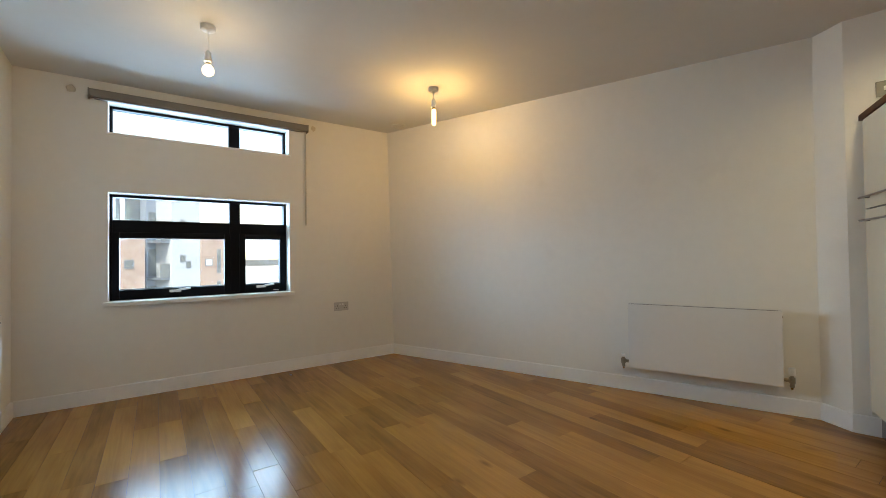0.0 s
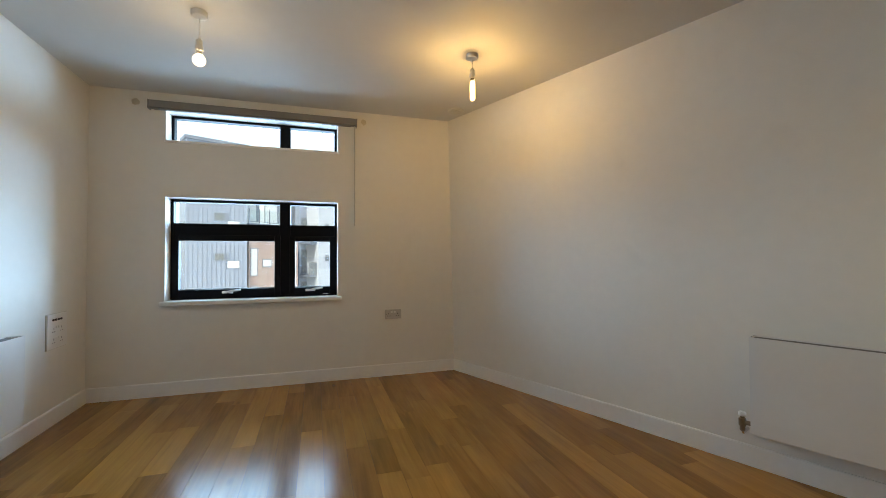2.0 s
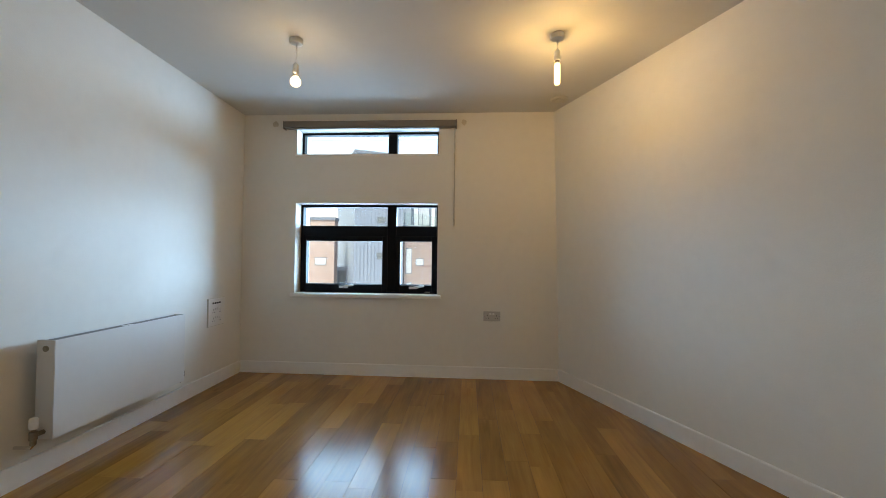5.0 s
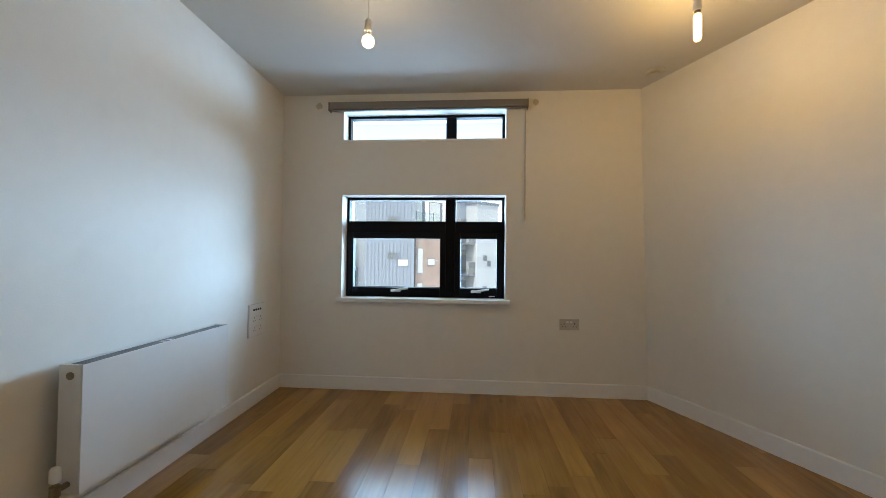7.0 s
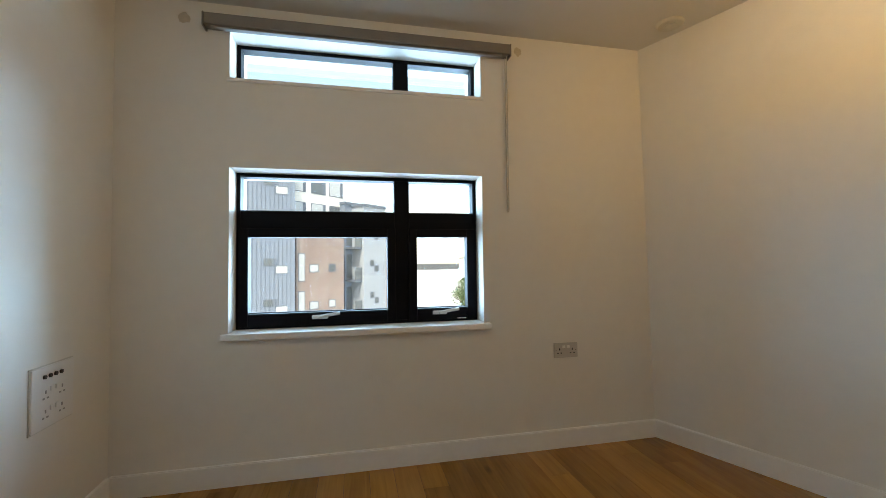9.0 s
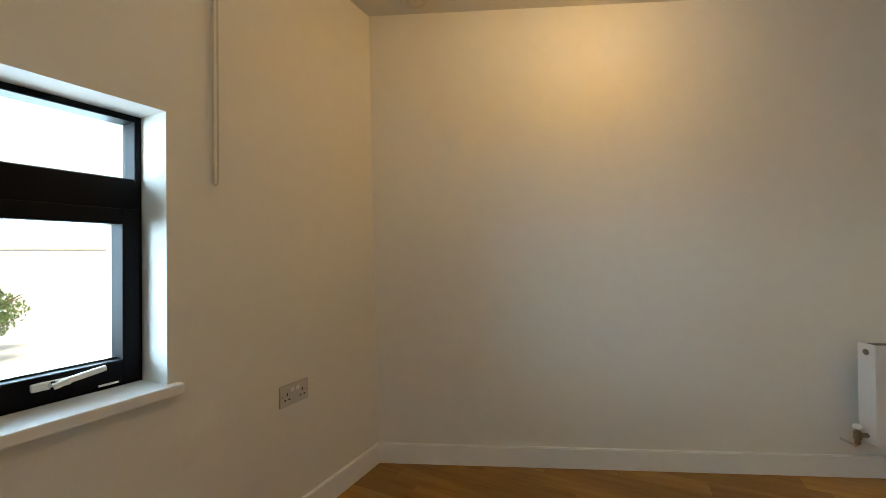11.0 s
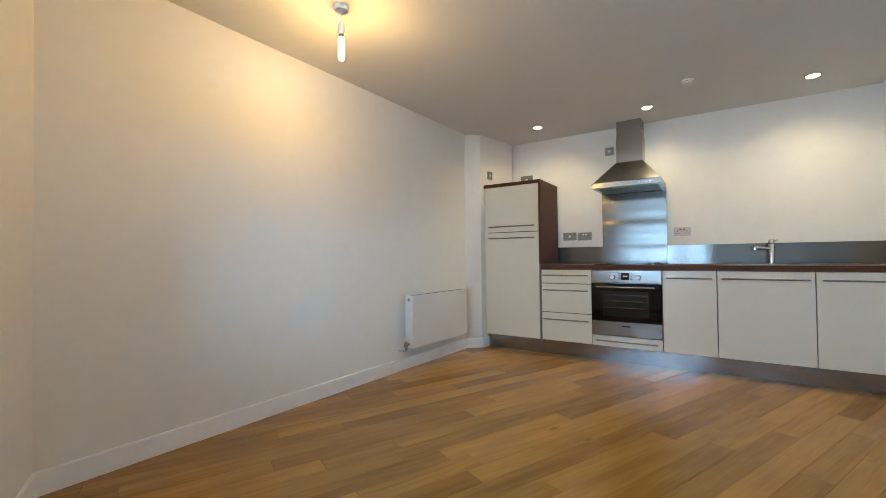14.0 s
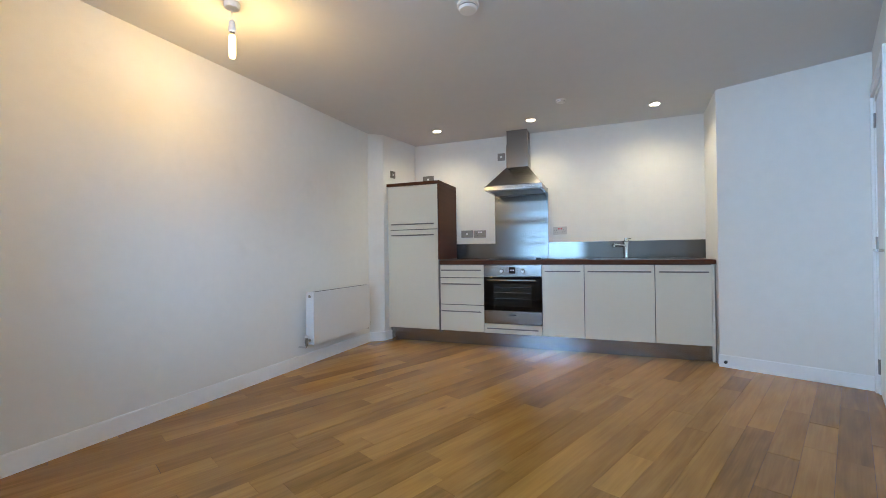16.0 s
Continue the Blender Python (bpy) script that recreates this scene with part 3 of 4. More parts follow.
hob = thing("ceramic_hob", UNITS, "black glass ceramic hob set in the worktop", "hob")
part("glass", boxed(1.16, 1.72, 0.04, 0.53, 0.9285, 0.9345, bevel=0.002), M_BLACKGLASS, hob)
for x, y, r in ((1.30, 0.18, 0.075), (1.30, 0.41, 0.09), (1.58, 0.18, 0.09), (1.58, 0.41, 0.075)):
    ring = bmesh.new()
    cyl(ring, (x, y, 0.9342), (x, y, 0.9350), r, seg=40)
    part("zone", ring, M_INNER, hob)
part("control_block", boxed(1.66, 1.715, 0.07, 0.13, 0.9345, 0.952, bevel=0.006), M_BLACK, hob, "black control knobs")

hood = thing("chimney_hood", UNITS @ pose(1.434, KU - 0.016, 0), "stainless steel chimney cooker hood on the wall", "cooker hood")


def canopy():
    bm = bmesh.new()
    rings = []
    for w, d, z in ((0.30, 0.462, 1.664), (0.30, 0.462, 1.708), (0.288, 0.446, 1.716), (0.122, 0.205, 1.938)):
        rings.append([bm.verts.new(p) for p in ((-w, 0, z), (w, 0, z), (w, -d, z), (-w, -d, z))])
    for lo, hi in zip(rings, rings[1:]):
        for k in range(4):
            bm.faces.new((lo[k], lo[(k + 1) % 4], hi[(k + 1) % 4], hi[k]))
    bm.faces.new(rings[-1])
    bm.faces.new(list(reversed(rings[0])))
    bmesh.ops.recalc_face_normals(bm, faces=bm.faces)
    return bm


part("canopy", canopy(), M_STEEL, hood, "flared steel canopy")
part("filter", boxed(-0.26, 0.26, -0.43, -0.04, 1.656, 1.663), M_DARKMETAL, hood, "grey mesh grease filter")
flue = part("flue", boxed(-0.118, 0.118, -0.198, -0.002, 1.939, 2.20, bevel=0.003), M_STEEL, hood)
part("flue_upper", boxed(-0.113, 0.113, -0.192, -0.002, 2.19, (H + 0.039) / 1.037, bevel=0.002), M_STEEL, hood)
for k in range(3):
    part("vent_slot", boxed(0.1125, 0.1145, -0.16, -0.05, 2.27 + 0.025 * k, 2.28 + 0.025 * k), M_BLACK, flue)
for k in range(4):
    part("push_button", cyl(bmesh.new(), (0.12 + 0.03 * k, -0.461, 1.686), (0.12 + 0.03 * k, -0.467, 1.686), 0.007, seg=14), M_CHROME, hood)

sink = thing("inset_sink", UNITS, "stainless steel inset sink with drainer", "sink")
rim = bmesh.new()
SX0, SX1, SY0, SY1 = 2.16, 3.08, 0.06, 0.53
for a in ((SX0, SX1, SY0, SY0 + 0.05), (SX0, SX1, SY1 - 0.07, SY1), (SX0, SX0 + 0.05, SY0 + 0.05, SY1 - 0.07), (2.62, SX1, SY0 + 0.05, SY1 - 0.07)):
    box(rim, a[0], a[1], a[2], a[3], 0.9285, 0.934)
part("rim", rim, M_STEEL, sink)
part("bowl", boxed(SX0 + 0.05, 2.62, SY0 + 0.05, SY1 - 0.07, 0.9282, 0.9292), M_DARKMETAL, sink)
for k in range(6):
    part("drainer_rib", boxed(2.70, 3.05, 0.18 + 0.05 * k, 0.195 + 0.05 * k, 0.934, 0.9375, bevel=0.001), M_STEEL, sink)

tap = thing("mixer_tap", UNITS @ pose(2.523, 0.482, 0.934), "chrome monobloc kitchen mixer tap", "tap")
part("body", lathe([(0.027, 0.0), (0.027, 0.006), (0.021, 0.010), (0.021, 0.165), (0.019, 0.170)], 24), M_CHROME, tap, smooth=True)
part("spout", tube([(0, 0, 0.128), (-0.06, -0.055, 0.132), (-0.125, -0.115, 0.138)], 0.0115, 14), M_CHROME, tap, smooth=True)
part("nozzle", cyl(bmesh.new(), (-0.120, -0.110, 0.138), (-0.120, -0.110, 0.118), 0.011, seg=16), M_CHROME, tap)
lev = part("lever", lathe([(0.020, 0.172), (0.021, 0.176), (0.021, 0.205), (0.017, 0.209)], 24), M_CHROME, tap, smooth=True)
part("lever_pin", tube([(0.0, 0, 0.195), (0.045, -0.02, 0.203)], 0.005), M_CHROME, lev)


def plate_socket(name, m, w, h, mat, label, category, kind, rocker=M_PLASTIC):
    """A wall plate in the x-z plane of m, standing proud of y = 0 towards -y."""
    s = thing(name, m, label, category)
    part("plate", boxed(-w / 2, w / 2, -0.009, 0.0, -h / 2, h / 2, bevel=0.003), mat, s)
    dark = M_BLACK
    if kind == "double":
        for cx in (-w * 0.27, w * 0.27):
            for dx, dz, a, b in ((0, 0.012, 0.003, 0.006), (-0.011, -0.010, 0.0045, 0.003), (0.011, -0.010, 0.0045, 0.003)):
                part("pin_hole", boxed(cx + dx - a, cx + dx + a, -0.0100, -0.0088, dz - b - 0.006, dz + b - 0.006), dark, s)
        for cx in (-0.014, 0.014):
            part("rocker", boxed(cx - 0.009, cx + 0.009, -0.013, -0.008, 0.012, 0.028, bevel=0.002), rocker, s, "rocker switch")
    elif kind == "switch":
        part("rocker", boxed(-0.012, 0.012, -0.013, -0.008, -0.012, 0.012, bevel=0.002), rocker, s, "rocker switch")
    for cx in (-w * 0.42, w * 0.42):
        part("screw", cyl(bmesh.new(), (cx, -0.0085, 0), (cx, -0.0098, 0), 0.003, seg=10), M_HANDLE, s)
    return s


BACK = UNITS @ pose(0, KU - 0.0005, 0)
plate_socket("cooker_switch", BACK @ pose(0.784, 0, 1.232), 0.146, 0.086, M_DARKMETAL, "steel switch plate above the worktop", "switch", "switch")
plate_socket("double_socket", BACK @ pose(0.945, 0, 1.228), 0.146, 0.086, M_DARKMETAL, "steel double power socket above the worktop", "power socket", "double")
plate_socket("fused_switch", BACK @ pose(1.861, 0, 1.241), 0.146, 0.086, M_SOCKET, "steel switch plate with red and dark rockers", "switch", "double", M_RED)
plate_socket("fan_isolator", BACK @ pose(1.213, 0, 2.115), 0.086, 0.086, M_DARKMETAL, "small steel isolator switch near the hood", "switch", "switch")
plate_socket("fridge_switch", BACK @ pose(0.289, 0, 1.922), 0.146, 0.086, M_DARKMETAL, "steel switch plate above the tall unit", "switch", "switch")
plate_socket("pier_switch", EAST @ pose(3.752, -0.1645, 1.957, 0, 0, -9.0), 0.086, 0.086, M_DARKMETAL, "small steel switch plate high on the pier", "switch", "switch")


# ---- radiators ----
def radiator(m, w, z0, z1, d0, d1, label, trv_end):
    """Flat-fronted panel radiator. Local x along the wall, y out from the wall; d0, d1: depth of back and front."""
    r = thing("radiator", m, label, "radiator", "flat panel radiators")
    part("front_panel", boxed(0, w, d1 - 0.004, d1, z0, z1, bevel=0.0015), M_RAD, r, "plain flat white front")
    part("body", boxed(0.012, w - 0.012, d0 + 0.006, d1 - 0.012, z0 + 0.012, z1 - 0.02), M_GRILLE, r)
    part("back_panel", boxed(0.004, w - 0.004, d0, d0 + 0.004, z0, z1 - 0.006), M_RAD, r)
    for x in (0.0, w - 0.008):
        e = part("end_cap", boxed(x, x + 0.008, d0, d1 - 0.0045, z0, z1, bevel=0.002), M_RAD, r)
        xo = x - 0.004 if x == 0 else x + 0.008
        plug = part("plug", cyl(bmesh.new(), (xo, (d0 + d1) / 2, z1 - 0.04), (xo + 0.004, (d0 + d1) / 2, z1 - 0.04), 0.014, seg=18), M_BRASS, e, "brass blanking plug")
        part("plug_nut", cyl(bmesh.new(), (xo - 0.003 if x == 0 else xo + 0.004, (d0 + d1) / 2, z1 - 0.04), (xo if x == 0 else xo + 0.007, (d0 + d1) / 2, z1 - 0.04), 0.007, seg=6), M_BRASS, e)
    grille = part("top_grille", boxed(0.01, w - 0.01, d0 + 0.008, d1 - 0.006, z1 - 0.014, z1 - 0.006), M_GRILLE, r, "grey recessed top grille")
    for k in range(1, 6):
        y = d0 + 0.008 + (d1 - d0 - 0.014) * k / 6
        part("grille_rib", boxed(0.012, w - 0.012, y - 0.002, y + 0.002, z1 - 0.0059, z1 - 0.0045), M_GRILLE, grille)
    if trv_end:
        for x in (w / 2 - 0.03, w / 2 + 0.012):
            part("clip", boxed(x, x + 0.02, d1 - 0.045, d1 - 0.022, z1 - 0.0044, z1 - 0.002, bevel=0.001), M_RAD, r, "small white grille clip")
    part("top_bar", boxed(0.008, w - 0.008, d0 + 0.004, d0 + 0.012, z1 - 0.016, z1 - 0.001), M_RAD, r)
    for x in (0.2, w - 0.2):
        part("bracket", boxed(x - 0.02, x + 0.02, 0.0, d0, z0 + 0.05, z1 - 0.05), M_RAD, r)
    for end, x in ((0, 0.0), (1, w)):
        s = -1 if end == 0 else 1
        v = part("valve", cyl(bmesh.new(), (x, (d0 + d1) / 2, z0 + 0.035), (x + s * 0.045, (d0 + d1) / 2, z0 + 0.035), 0.011, seg=16), M_BRASS, r, "brass radiator valve")
        part("valve_body", lathe([(0.008, -0.045), (0.012, -0.04), (0.012, -0.02), (0.016, -0.018), (0.016, 0.018), (0.010, 0.02), (0.010, 0.03)], 16, (x + s * 0.045, (d0 + d1) / 2, z0 + 0.035)), M_BRASS, v, smooth=True)
        hh = 0.075 if end == trv_end else 0.045
        part("valve_cap", lathe([(0.013, 0.03), (0.017, 0.034), (0.017, hh), (0.013, hh + 0.006)], 18, (x + s * 0.045, (d0 + d1) / 2, z0 + 0.035)), M_PLASTIC, v, "white valve cap", smooth=True)
        part("valve_pipe", tube([(x + s * 0.045, (d0 + d1) / 2, z0 - 0.005), (x + s * 0.045, (d0 + d1) / 2 - 0.01, z0 - 0.02), (x + s * 0.045, 0.002, z0 - 0.022)], 0.0075), M_CHROME, v, smooth=True)
    return r


radiator(EAST @ pose(3.275, 0, 0, 0, 0, 180), 0.89, 0.206, 0.676, 0.045, 0.135, "white flat-fronted panel radiator on the long wall", 0)
radiator(WEST @ pose(0.972, 0, 0), 0.915, 0.206, 0.666, 0.045, 0.135, "white flat-fronted panel radiator near the window", 1)

# ---- sockets, plates and marks on the walls ----
plate_socket("window_wall_socket", pose(-0.594, 0, 0.558), 0.150, 0.086, M_SOCKET, "white double power socket low on the window wall", "power socket", "double")
TV = WEST @ pose(0.392, 0, 0.605, 0, 0, 180)
tv = thing("media_plate", TV, "large white outlet plate with aerial and power sockets", "outlet plate")
part("plate", boxed(-0.114, 0.114, -0.010, 0.0, -0.112, 0.112, bevel=0.003), M_PLASTIC, tv)
part("plate_edge", boxed(-0.118, 0.118, -0.004, 0.0, -0.116, 0.116), M_YELLOWED, tv)
for k in range(4):
    part("aerial_outlet", cyl(bmesh.new(), (-0.055 + 0.03 * k, -0.0095, 0.075), (-0.055 + 0.03 * k, -0.016, 0.075), 0.0075, seg=14), M_BLACK, tv, "dark aerial outlet")
for zz in (0.005, -0.065):
    for cx in (-0.045, 0.045):
        for dx, dz, a, b in ((0, 0.014, 0.003, 0.006), (-0.011, -0.008, 0.0045, 0.003), (0.011, -0.008, 0.0045, 0.003)):
            part("pin_hole", boxed(cx + dx - a, cx + dx + a, -0.0112, -0.0098, zz + dz - b, zz + dz + b), M_SLOT, tv)
    for cx in (-0.014, 0.014):
        part("rocker", boxed(cx - 0.008, cx + 0.008, -0.014, -0.009, zz + 0.012, zz + 0.030, bevel=0.002), M_PLASTIC, tv)

# ---- roller blind ----
blind = thing("roller_blind", HERE, "rolled-up grey roller blind above the high window", "roller blind")
part("cassette", boxed(-2.517, -0.931, -0.062, -0.001, 2.262, 2.318, bevel=0.004), M_BLIND, blind, "slim grey cassette")
part("bottom_rail", boxed(-2.49, -0.975, -0.050, -0.018, 2.251, 2.261, bevel=0.003), M_BLIND, blind)
for x in (-2.525, -0.931):
    part("end_cap", boxed(x, x + 0.008, -0.064, -0.001, 2.250, 2.320, bevel=0.002), M_DARKMETAL, blind)
chain = [(-0.942, -0.031, z) for z in (2.30, 1.9, 1.375)]
loop = [(-0.942, -0.019 + 0.012 * math.cos(a), 1.375 + 0.012 * math.sin(a)) for a in [math.pi + k * math.pi / 8 for k in range(9)]]
up = [(-0.942, -0.007, 1.375), (-0.942, -0.007, 1.9), (-0.942, -0.007, 2.30)]
part("chain", tube(chain[:2] + loop + up[1:], 0.0026, 8), M_CORD, blind, "grey bead pull chain", smooth=True)


def bead_line(y):
    bm = bmesh.new()
    for k in range(150):
        bmesh.ops.create_icosphere(bm, subdivisions=1, radius=0.0042, matrix=Matrix.Translation((-0.942, y, 1.376 + k * 0.0062)))
    return bm


for y in (-0.031, -0.007):
    tagged(part("bead_string", bead_line(y), M_CORD, blind), kind="stuff")


def ragged_patch(seed):
    r = random.Random(seed)
    bm = lathe([(0.024, 0.0), (0.019, 0.0012)], 26)
    bump = [r.uniform(0.65, 1.35) for _ in range(26)]
    for v in bm.verts:
        k = int(round(math.atan2(v.co.y, v.co.x) / (2 * math.pi) * 26)) % 26
        f = (bump[k] + bump[k - 1] + bump[k - 2]) / 3
        v.co.x, v.co.y = v.co.x * f, v.co.y * f * 1.15
    return bm


for x in (-2.622, -0.860):
    solid("filler_patch", ragged_patch(int(-x * 10)), M_FILLER, pose(x, -0.0008, 2.311, 90, 0, 0), "rough beige filler patch on the window wall", "filler patch", "old fixing patches")


arc = [(0.605 - 0.075 * math.cos(a), 0.0024, 0.462 + 0.058 * math.sin(a)) for a in [0.5 + k * 0.22 for k in range(12)]]
solid("scuff_mark", tube(arc, 0.003, 12), M_SCUFF, EAST, "faint grey curved scuff on the long wall", "scuff mark", smooth=True)

# ---- pendant lamps ----
def pendant(x, y, warm, drop, label):
    p = thing("pendant_lamp", pose(x, y, H), label, "pendant lamp", "pendant lamps")
    part("ceiling_rose", lathe([(0.020, -0.032), (0.036, -0.028), (0.040, -0.020), (0.040, -0.001), (0.038, 0.0)], 32), M_PLASTIC, p, "white ceiling rose", smooth=True)
    part("flex", tube([(0, 0, -0.03), (0.001, 0.0, -0.03 - drop / 2), (0, 0, -0.03 - drop)], 0.0032, 8), M_PLASTIC, p, "thin white flex", smooth=True)
    z = -0.03 - drop
    part("lampholder", lathe([(0.006, 0.0), (0.013, -0.004), (0.017, -0.014), (0.017, -0.040), (0.020, -0.042), (0.020, -0.062), (0.018, -0.066)], 24, (0, 0, z)), M_PLASTIC, p, "white lampholder", smooth=True)
    z -= 0.066
    if warm:
        part("bulb_cap", lathe([(0.014, 0.0), (0.014, -0.014)], 20, (0, 0, z)), M_HANDLE, p, smooth=True)
        b = part("bulb", lathe([(0.012, -0.014), (0.0175, -0.024), (0.0175, -0.130), (0.012, -0.141), (0.004, -0.144)], 24, (0, 0, z)), M_BULB_WARM, p, "lit amber tubular bulb", smooth=True)
        centre = z - 0.108
    else:
        part("bulb_cap", lathe([(0.014, 0.0), (0.016, -0.018)], 20, (0, 0, z)), M_PLASTIC, p, smooth=True)
        prof = [(0.016, -0.018), (0.024, -0.026), (0.030, -0.036), (0.032, -0.047), (0.030, -0.059), (0.024, -0.069), (0.014, -0.076), (0.004, -0.078)]
        b = part("bulb", lathe(prof, 28, (0, 0, z)), M_BULB_WHITE, p, "lit white golf-ball bulb", smooth=True)
        centre = z - 0.047
    if warm:  # upright filament strips, which shine outwards more than up or down
        for k in range(4):
            a = radians(45 + 90 * k)
            c, s = math.cos(a), math.sin(a)
            area_lamp("filament_light", look((x + 0.006 * c, y + 0.006 * s, H + centre + 0.012), (x + c, y + s, H + centre + 0.012)), 0.012, 0.08, 0.72, (1.0, 0.665, 0.28))
        return p
    lamp = bpy.data.lights.new("bulb_light", 'POINT')
    lamp.energy, lamp.shadow_soft_size, lamp.color = 1.0, 0.025, (1.0, 0.80, 0.52)
    lo = new("bulb_light", lamp)
    lo.location = (x, y, H + centre)
    return p


pendant(-1.873, -1.284, False, 0.118, "bare lit white bulb on a short pendant flex")
pendant(-0.297, -1.274, True, 0.062, "bare lit amber tube bulb on a short pendant flex")


def downlight(x, y):
    d = thing("downlight", pose(x, y, H), "lit recessed steel downlight in the kitchen ceiling", "downlight", "kitchen downlights")
    bm = lathe([(0.043, -0.004), (0.050, -0.007), (0.054, -0.003), (0.054, 0.0)], 32)
    part("bezel", bm, M_HANDLE, d, "thin steel ring", smooth=True)
    part("lens", lathe([(0.040, -0.0085), (0.0425, -0.0042)], 28), M_LED, d, "glowing lens", smooth=True)
    lamp = bpy.data.lights.new("downlight_beam", 'SPOT')
    lamp.energy, lamp.color, lamp.spot_size, lamp.spot_blend, lamp.shadow_soft_size = 5.2, (1.0, 0.90, 0.66), radians(155), 1.0, 0.04
    lo = new("downlight_beam", lamp)
    lo.location = (x, y, H - 0.02)


for x, y in ((0.654, -3.753), (-0.303, -4.202), (-1.369, -4.667)):
    downlight(x, y)


def ceiling_disc(x, y, r, h, mat, name, label, category):
    d = thing(name, pose(x, y, H), label, category)
    part("base", lathe([(r * 0.96, -h * 0.35), (r, -h * 0.3), (r, 0.0)], 36), mat, d, smooth=True)
    part("cover", lathe([(r * 0.30, -h), (r * 0.78, -h * 0.92), (r * 0.86, -h * 0.7), (r * 0.86, -h * 0.35)], 36), mat, d, smooth=True)
    part("slot_ring", lathe([(r * 0.865, -h * 0.55), (r * 0.865, -h * 0.45)], 36), M_BLACK, d)
    return d


ceiling_disc(-1.184, -2.215, 0.060, 0.040, M_PLASTIC, "smoke_alarm", "white round smoke alarm on the ceiling", "smoke alarm")
ceiling_disc(-0.807, -3.919, 0.045, 0.028, M_PLASTIC, "heat_detector", "small white round heat detector on the ceiling", "heat detector")
v = thing("extract_valve", pose(-0.072, -0.295, H), "off-white round extract valve in the ceiling corner", "air valve")
part("rim", lathe([(0.040, -0.010), (0.062, -0.014), (0.070, -0.008), (0.072, 0.0)], 32), M_YELLOWED, v, smooth=True)
part("disc", lathe([(0.010, -0.024), (0.034, -0.020), (0.036, -0.016), (0.030, -0.0105)], 28), M_YELLOWED, v, smooth=True)

# ---- doorway in the west wall ----
dr = thing("door_1", WEST, "white painted flush door, closed, with steel hinges", "door", kind="structure")
part("leaf", boxed(DOOR[0] + 0.036, DOOR[1] - 0.036, -0.052, -0.008, 0.006, 2.022, bevel=0.002), M_DOOR, dr)
for a, b, c, d in ((DOOR[0], DOOR[0] + 0.034, -0.02, 2.06), (DOOR[1] - 0.034, DOOR[1], -0.02, 2.06), (DOOR[0] + 0.034, DOOR[1] - 0.034, 2.026, 2.06)):
    part("lining", boxed(a, b, -0.20, -0.001, c, d), M_TRIM, dr)
for a, b, c, d in ((DOOR[0] - 0.06, DOOR[0] + 0.004, 0.0, 2.12), (DOOR[1] - 0.004, DOOR[1] + 0.035, 0.0, 2.12), (DOOR[0] + 0.004, DOOR[1] - 0.004, 2.056, 2.12)):
    part("architrave", boxed(a, b, 0.0005, 0.016, c, d, bevel=0.002), M_TRIM, dr)
for z in (0.193, 1.037, 1.888):
    part("hinge", boxed(DOOR[1] - 0.050, DOOR[1] - 0.022, -0.010, 0.004, z - 0.05, z + 0.05, bevel=0.002), M_HANDLE, dr, "steel butt hinge")
# the lever stands out past the hinge side when seen along the wall
hd = part("handle", lathe([(0.026, 0.0), (0.026, 0.008), (0.010, 0.010), (0.010, 0.045)], 22), M_CHROME, dr, "chrome lever handle", smooth=True)
hd.matrix_local = pose(DOOR[0] + 0.10, -0.008, 1.0, -90, 0, 0)
part("lever", tube([(DOOR[0] + 0.10, 0.040, 1.0), (DOOR[0] + 0.22, 0.042, 1.0)], 0.009), M_CHROME, dr, smooth=True)
solid("hall_closing_wall", boxed(3.6, 4.9, -0.60, -0.40, -0.2, 2.6), M_WALL, WEST, "plain white wall behind the door", "wall", kind="structure")

stop = thing("door_stop", pose(-1.905, -4.685, 0.055), "small chrome and rubber door stop on the skirting", "door stop")
part("stem", cyl(bmesh.new(), (0, 0, 0), (0, 0.035, 0), 0.008, seg=14), M_CHROME, stop)
part("buffer", cyl(bmesh.new(), (0, 0.0352, 0), (0, 0.052, 0), 0.013, seg=16), M_BLACK, stop, "black rubber tip")


# ---- outside: one ground sheet, overhang and the blocks across the street ----
GZ = -6.4
solid("ground", boxed(-2500, 2500, -2500, 2500, GZ - 1, GZ), M_ASPHALT, HERE, "grey asphalt ground far below the window", "ground", kind="structure")
solid("overhang", boxed(-4.5, 2.0, 0.35, 0.92, 2.47, 2.62, bevel=0.01), M_SOFFIT, HERE, "pale grey soffit overhanging the windows", "overhang", kind="structure")


def block(name, m, w, d, z0, z1, mat, label):
    b = thing(name, m, label, "building")
    part("wall", boxed(0, w, 0, d, z0, z1), mat, b)
    part("parapet", boxed(-0.08, w + 0.08, -0.08, d + 0.08, z1, z1 + 0.25, bevel=0.02), M_CLADJOINT, b)
    return b


def far_window(b, x, z, w, h, pale, frame_mat=None):
    f = part("window", boxed(x, x + w, -0.03, 0.06, z, z + h), frame_mat or M_CLADJOINT, b)
    part("pane", boxed(x + 0.06, x + w - (0.30 if w > 0.9 else 0.06), -0.036, -0.031, z + 0.06, z + h - 0.06), M_FARPALE if pale else M_FARGLASS, f)


rnd = random.Random(7)


def across(a0, d0, a1, d1):
    """The pose of a facade seen from the room between two bearings (degrees) at two distances, and its width."""
    p = Vector((-1.8 + d0 * math.sin(radians(a0)), -2.7 + d0 * math.cos(radians(a0)), 0))
    q = Vector((-1.8 + d1 * math.sin(radians(a1)), -2.7 + d1 * math.cos(radians(a1)), 0))
    return pose(p.x, p.y, GZ, 0, 0, math.degrees(math.atan2(q.y - p.y, q.x - p.x))), (q - p).length


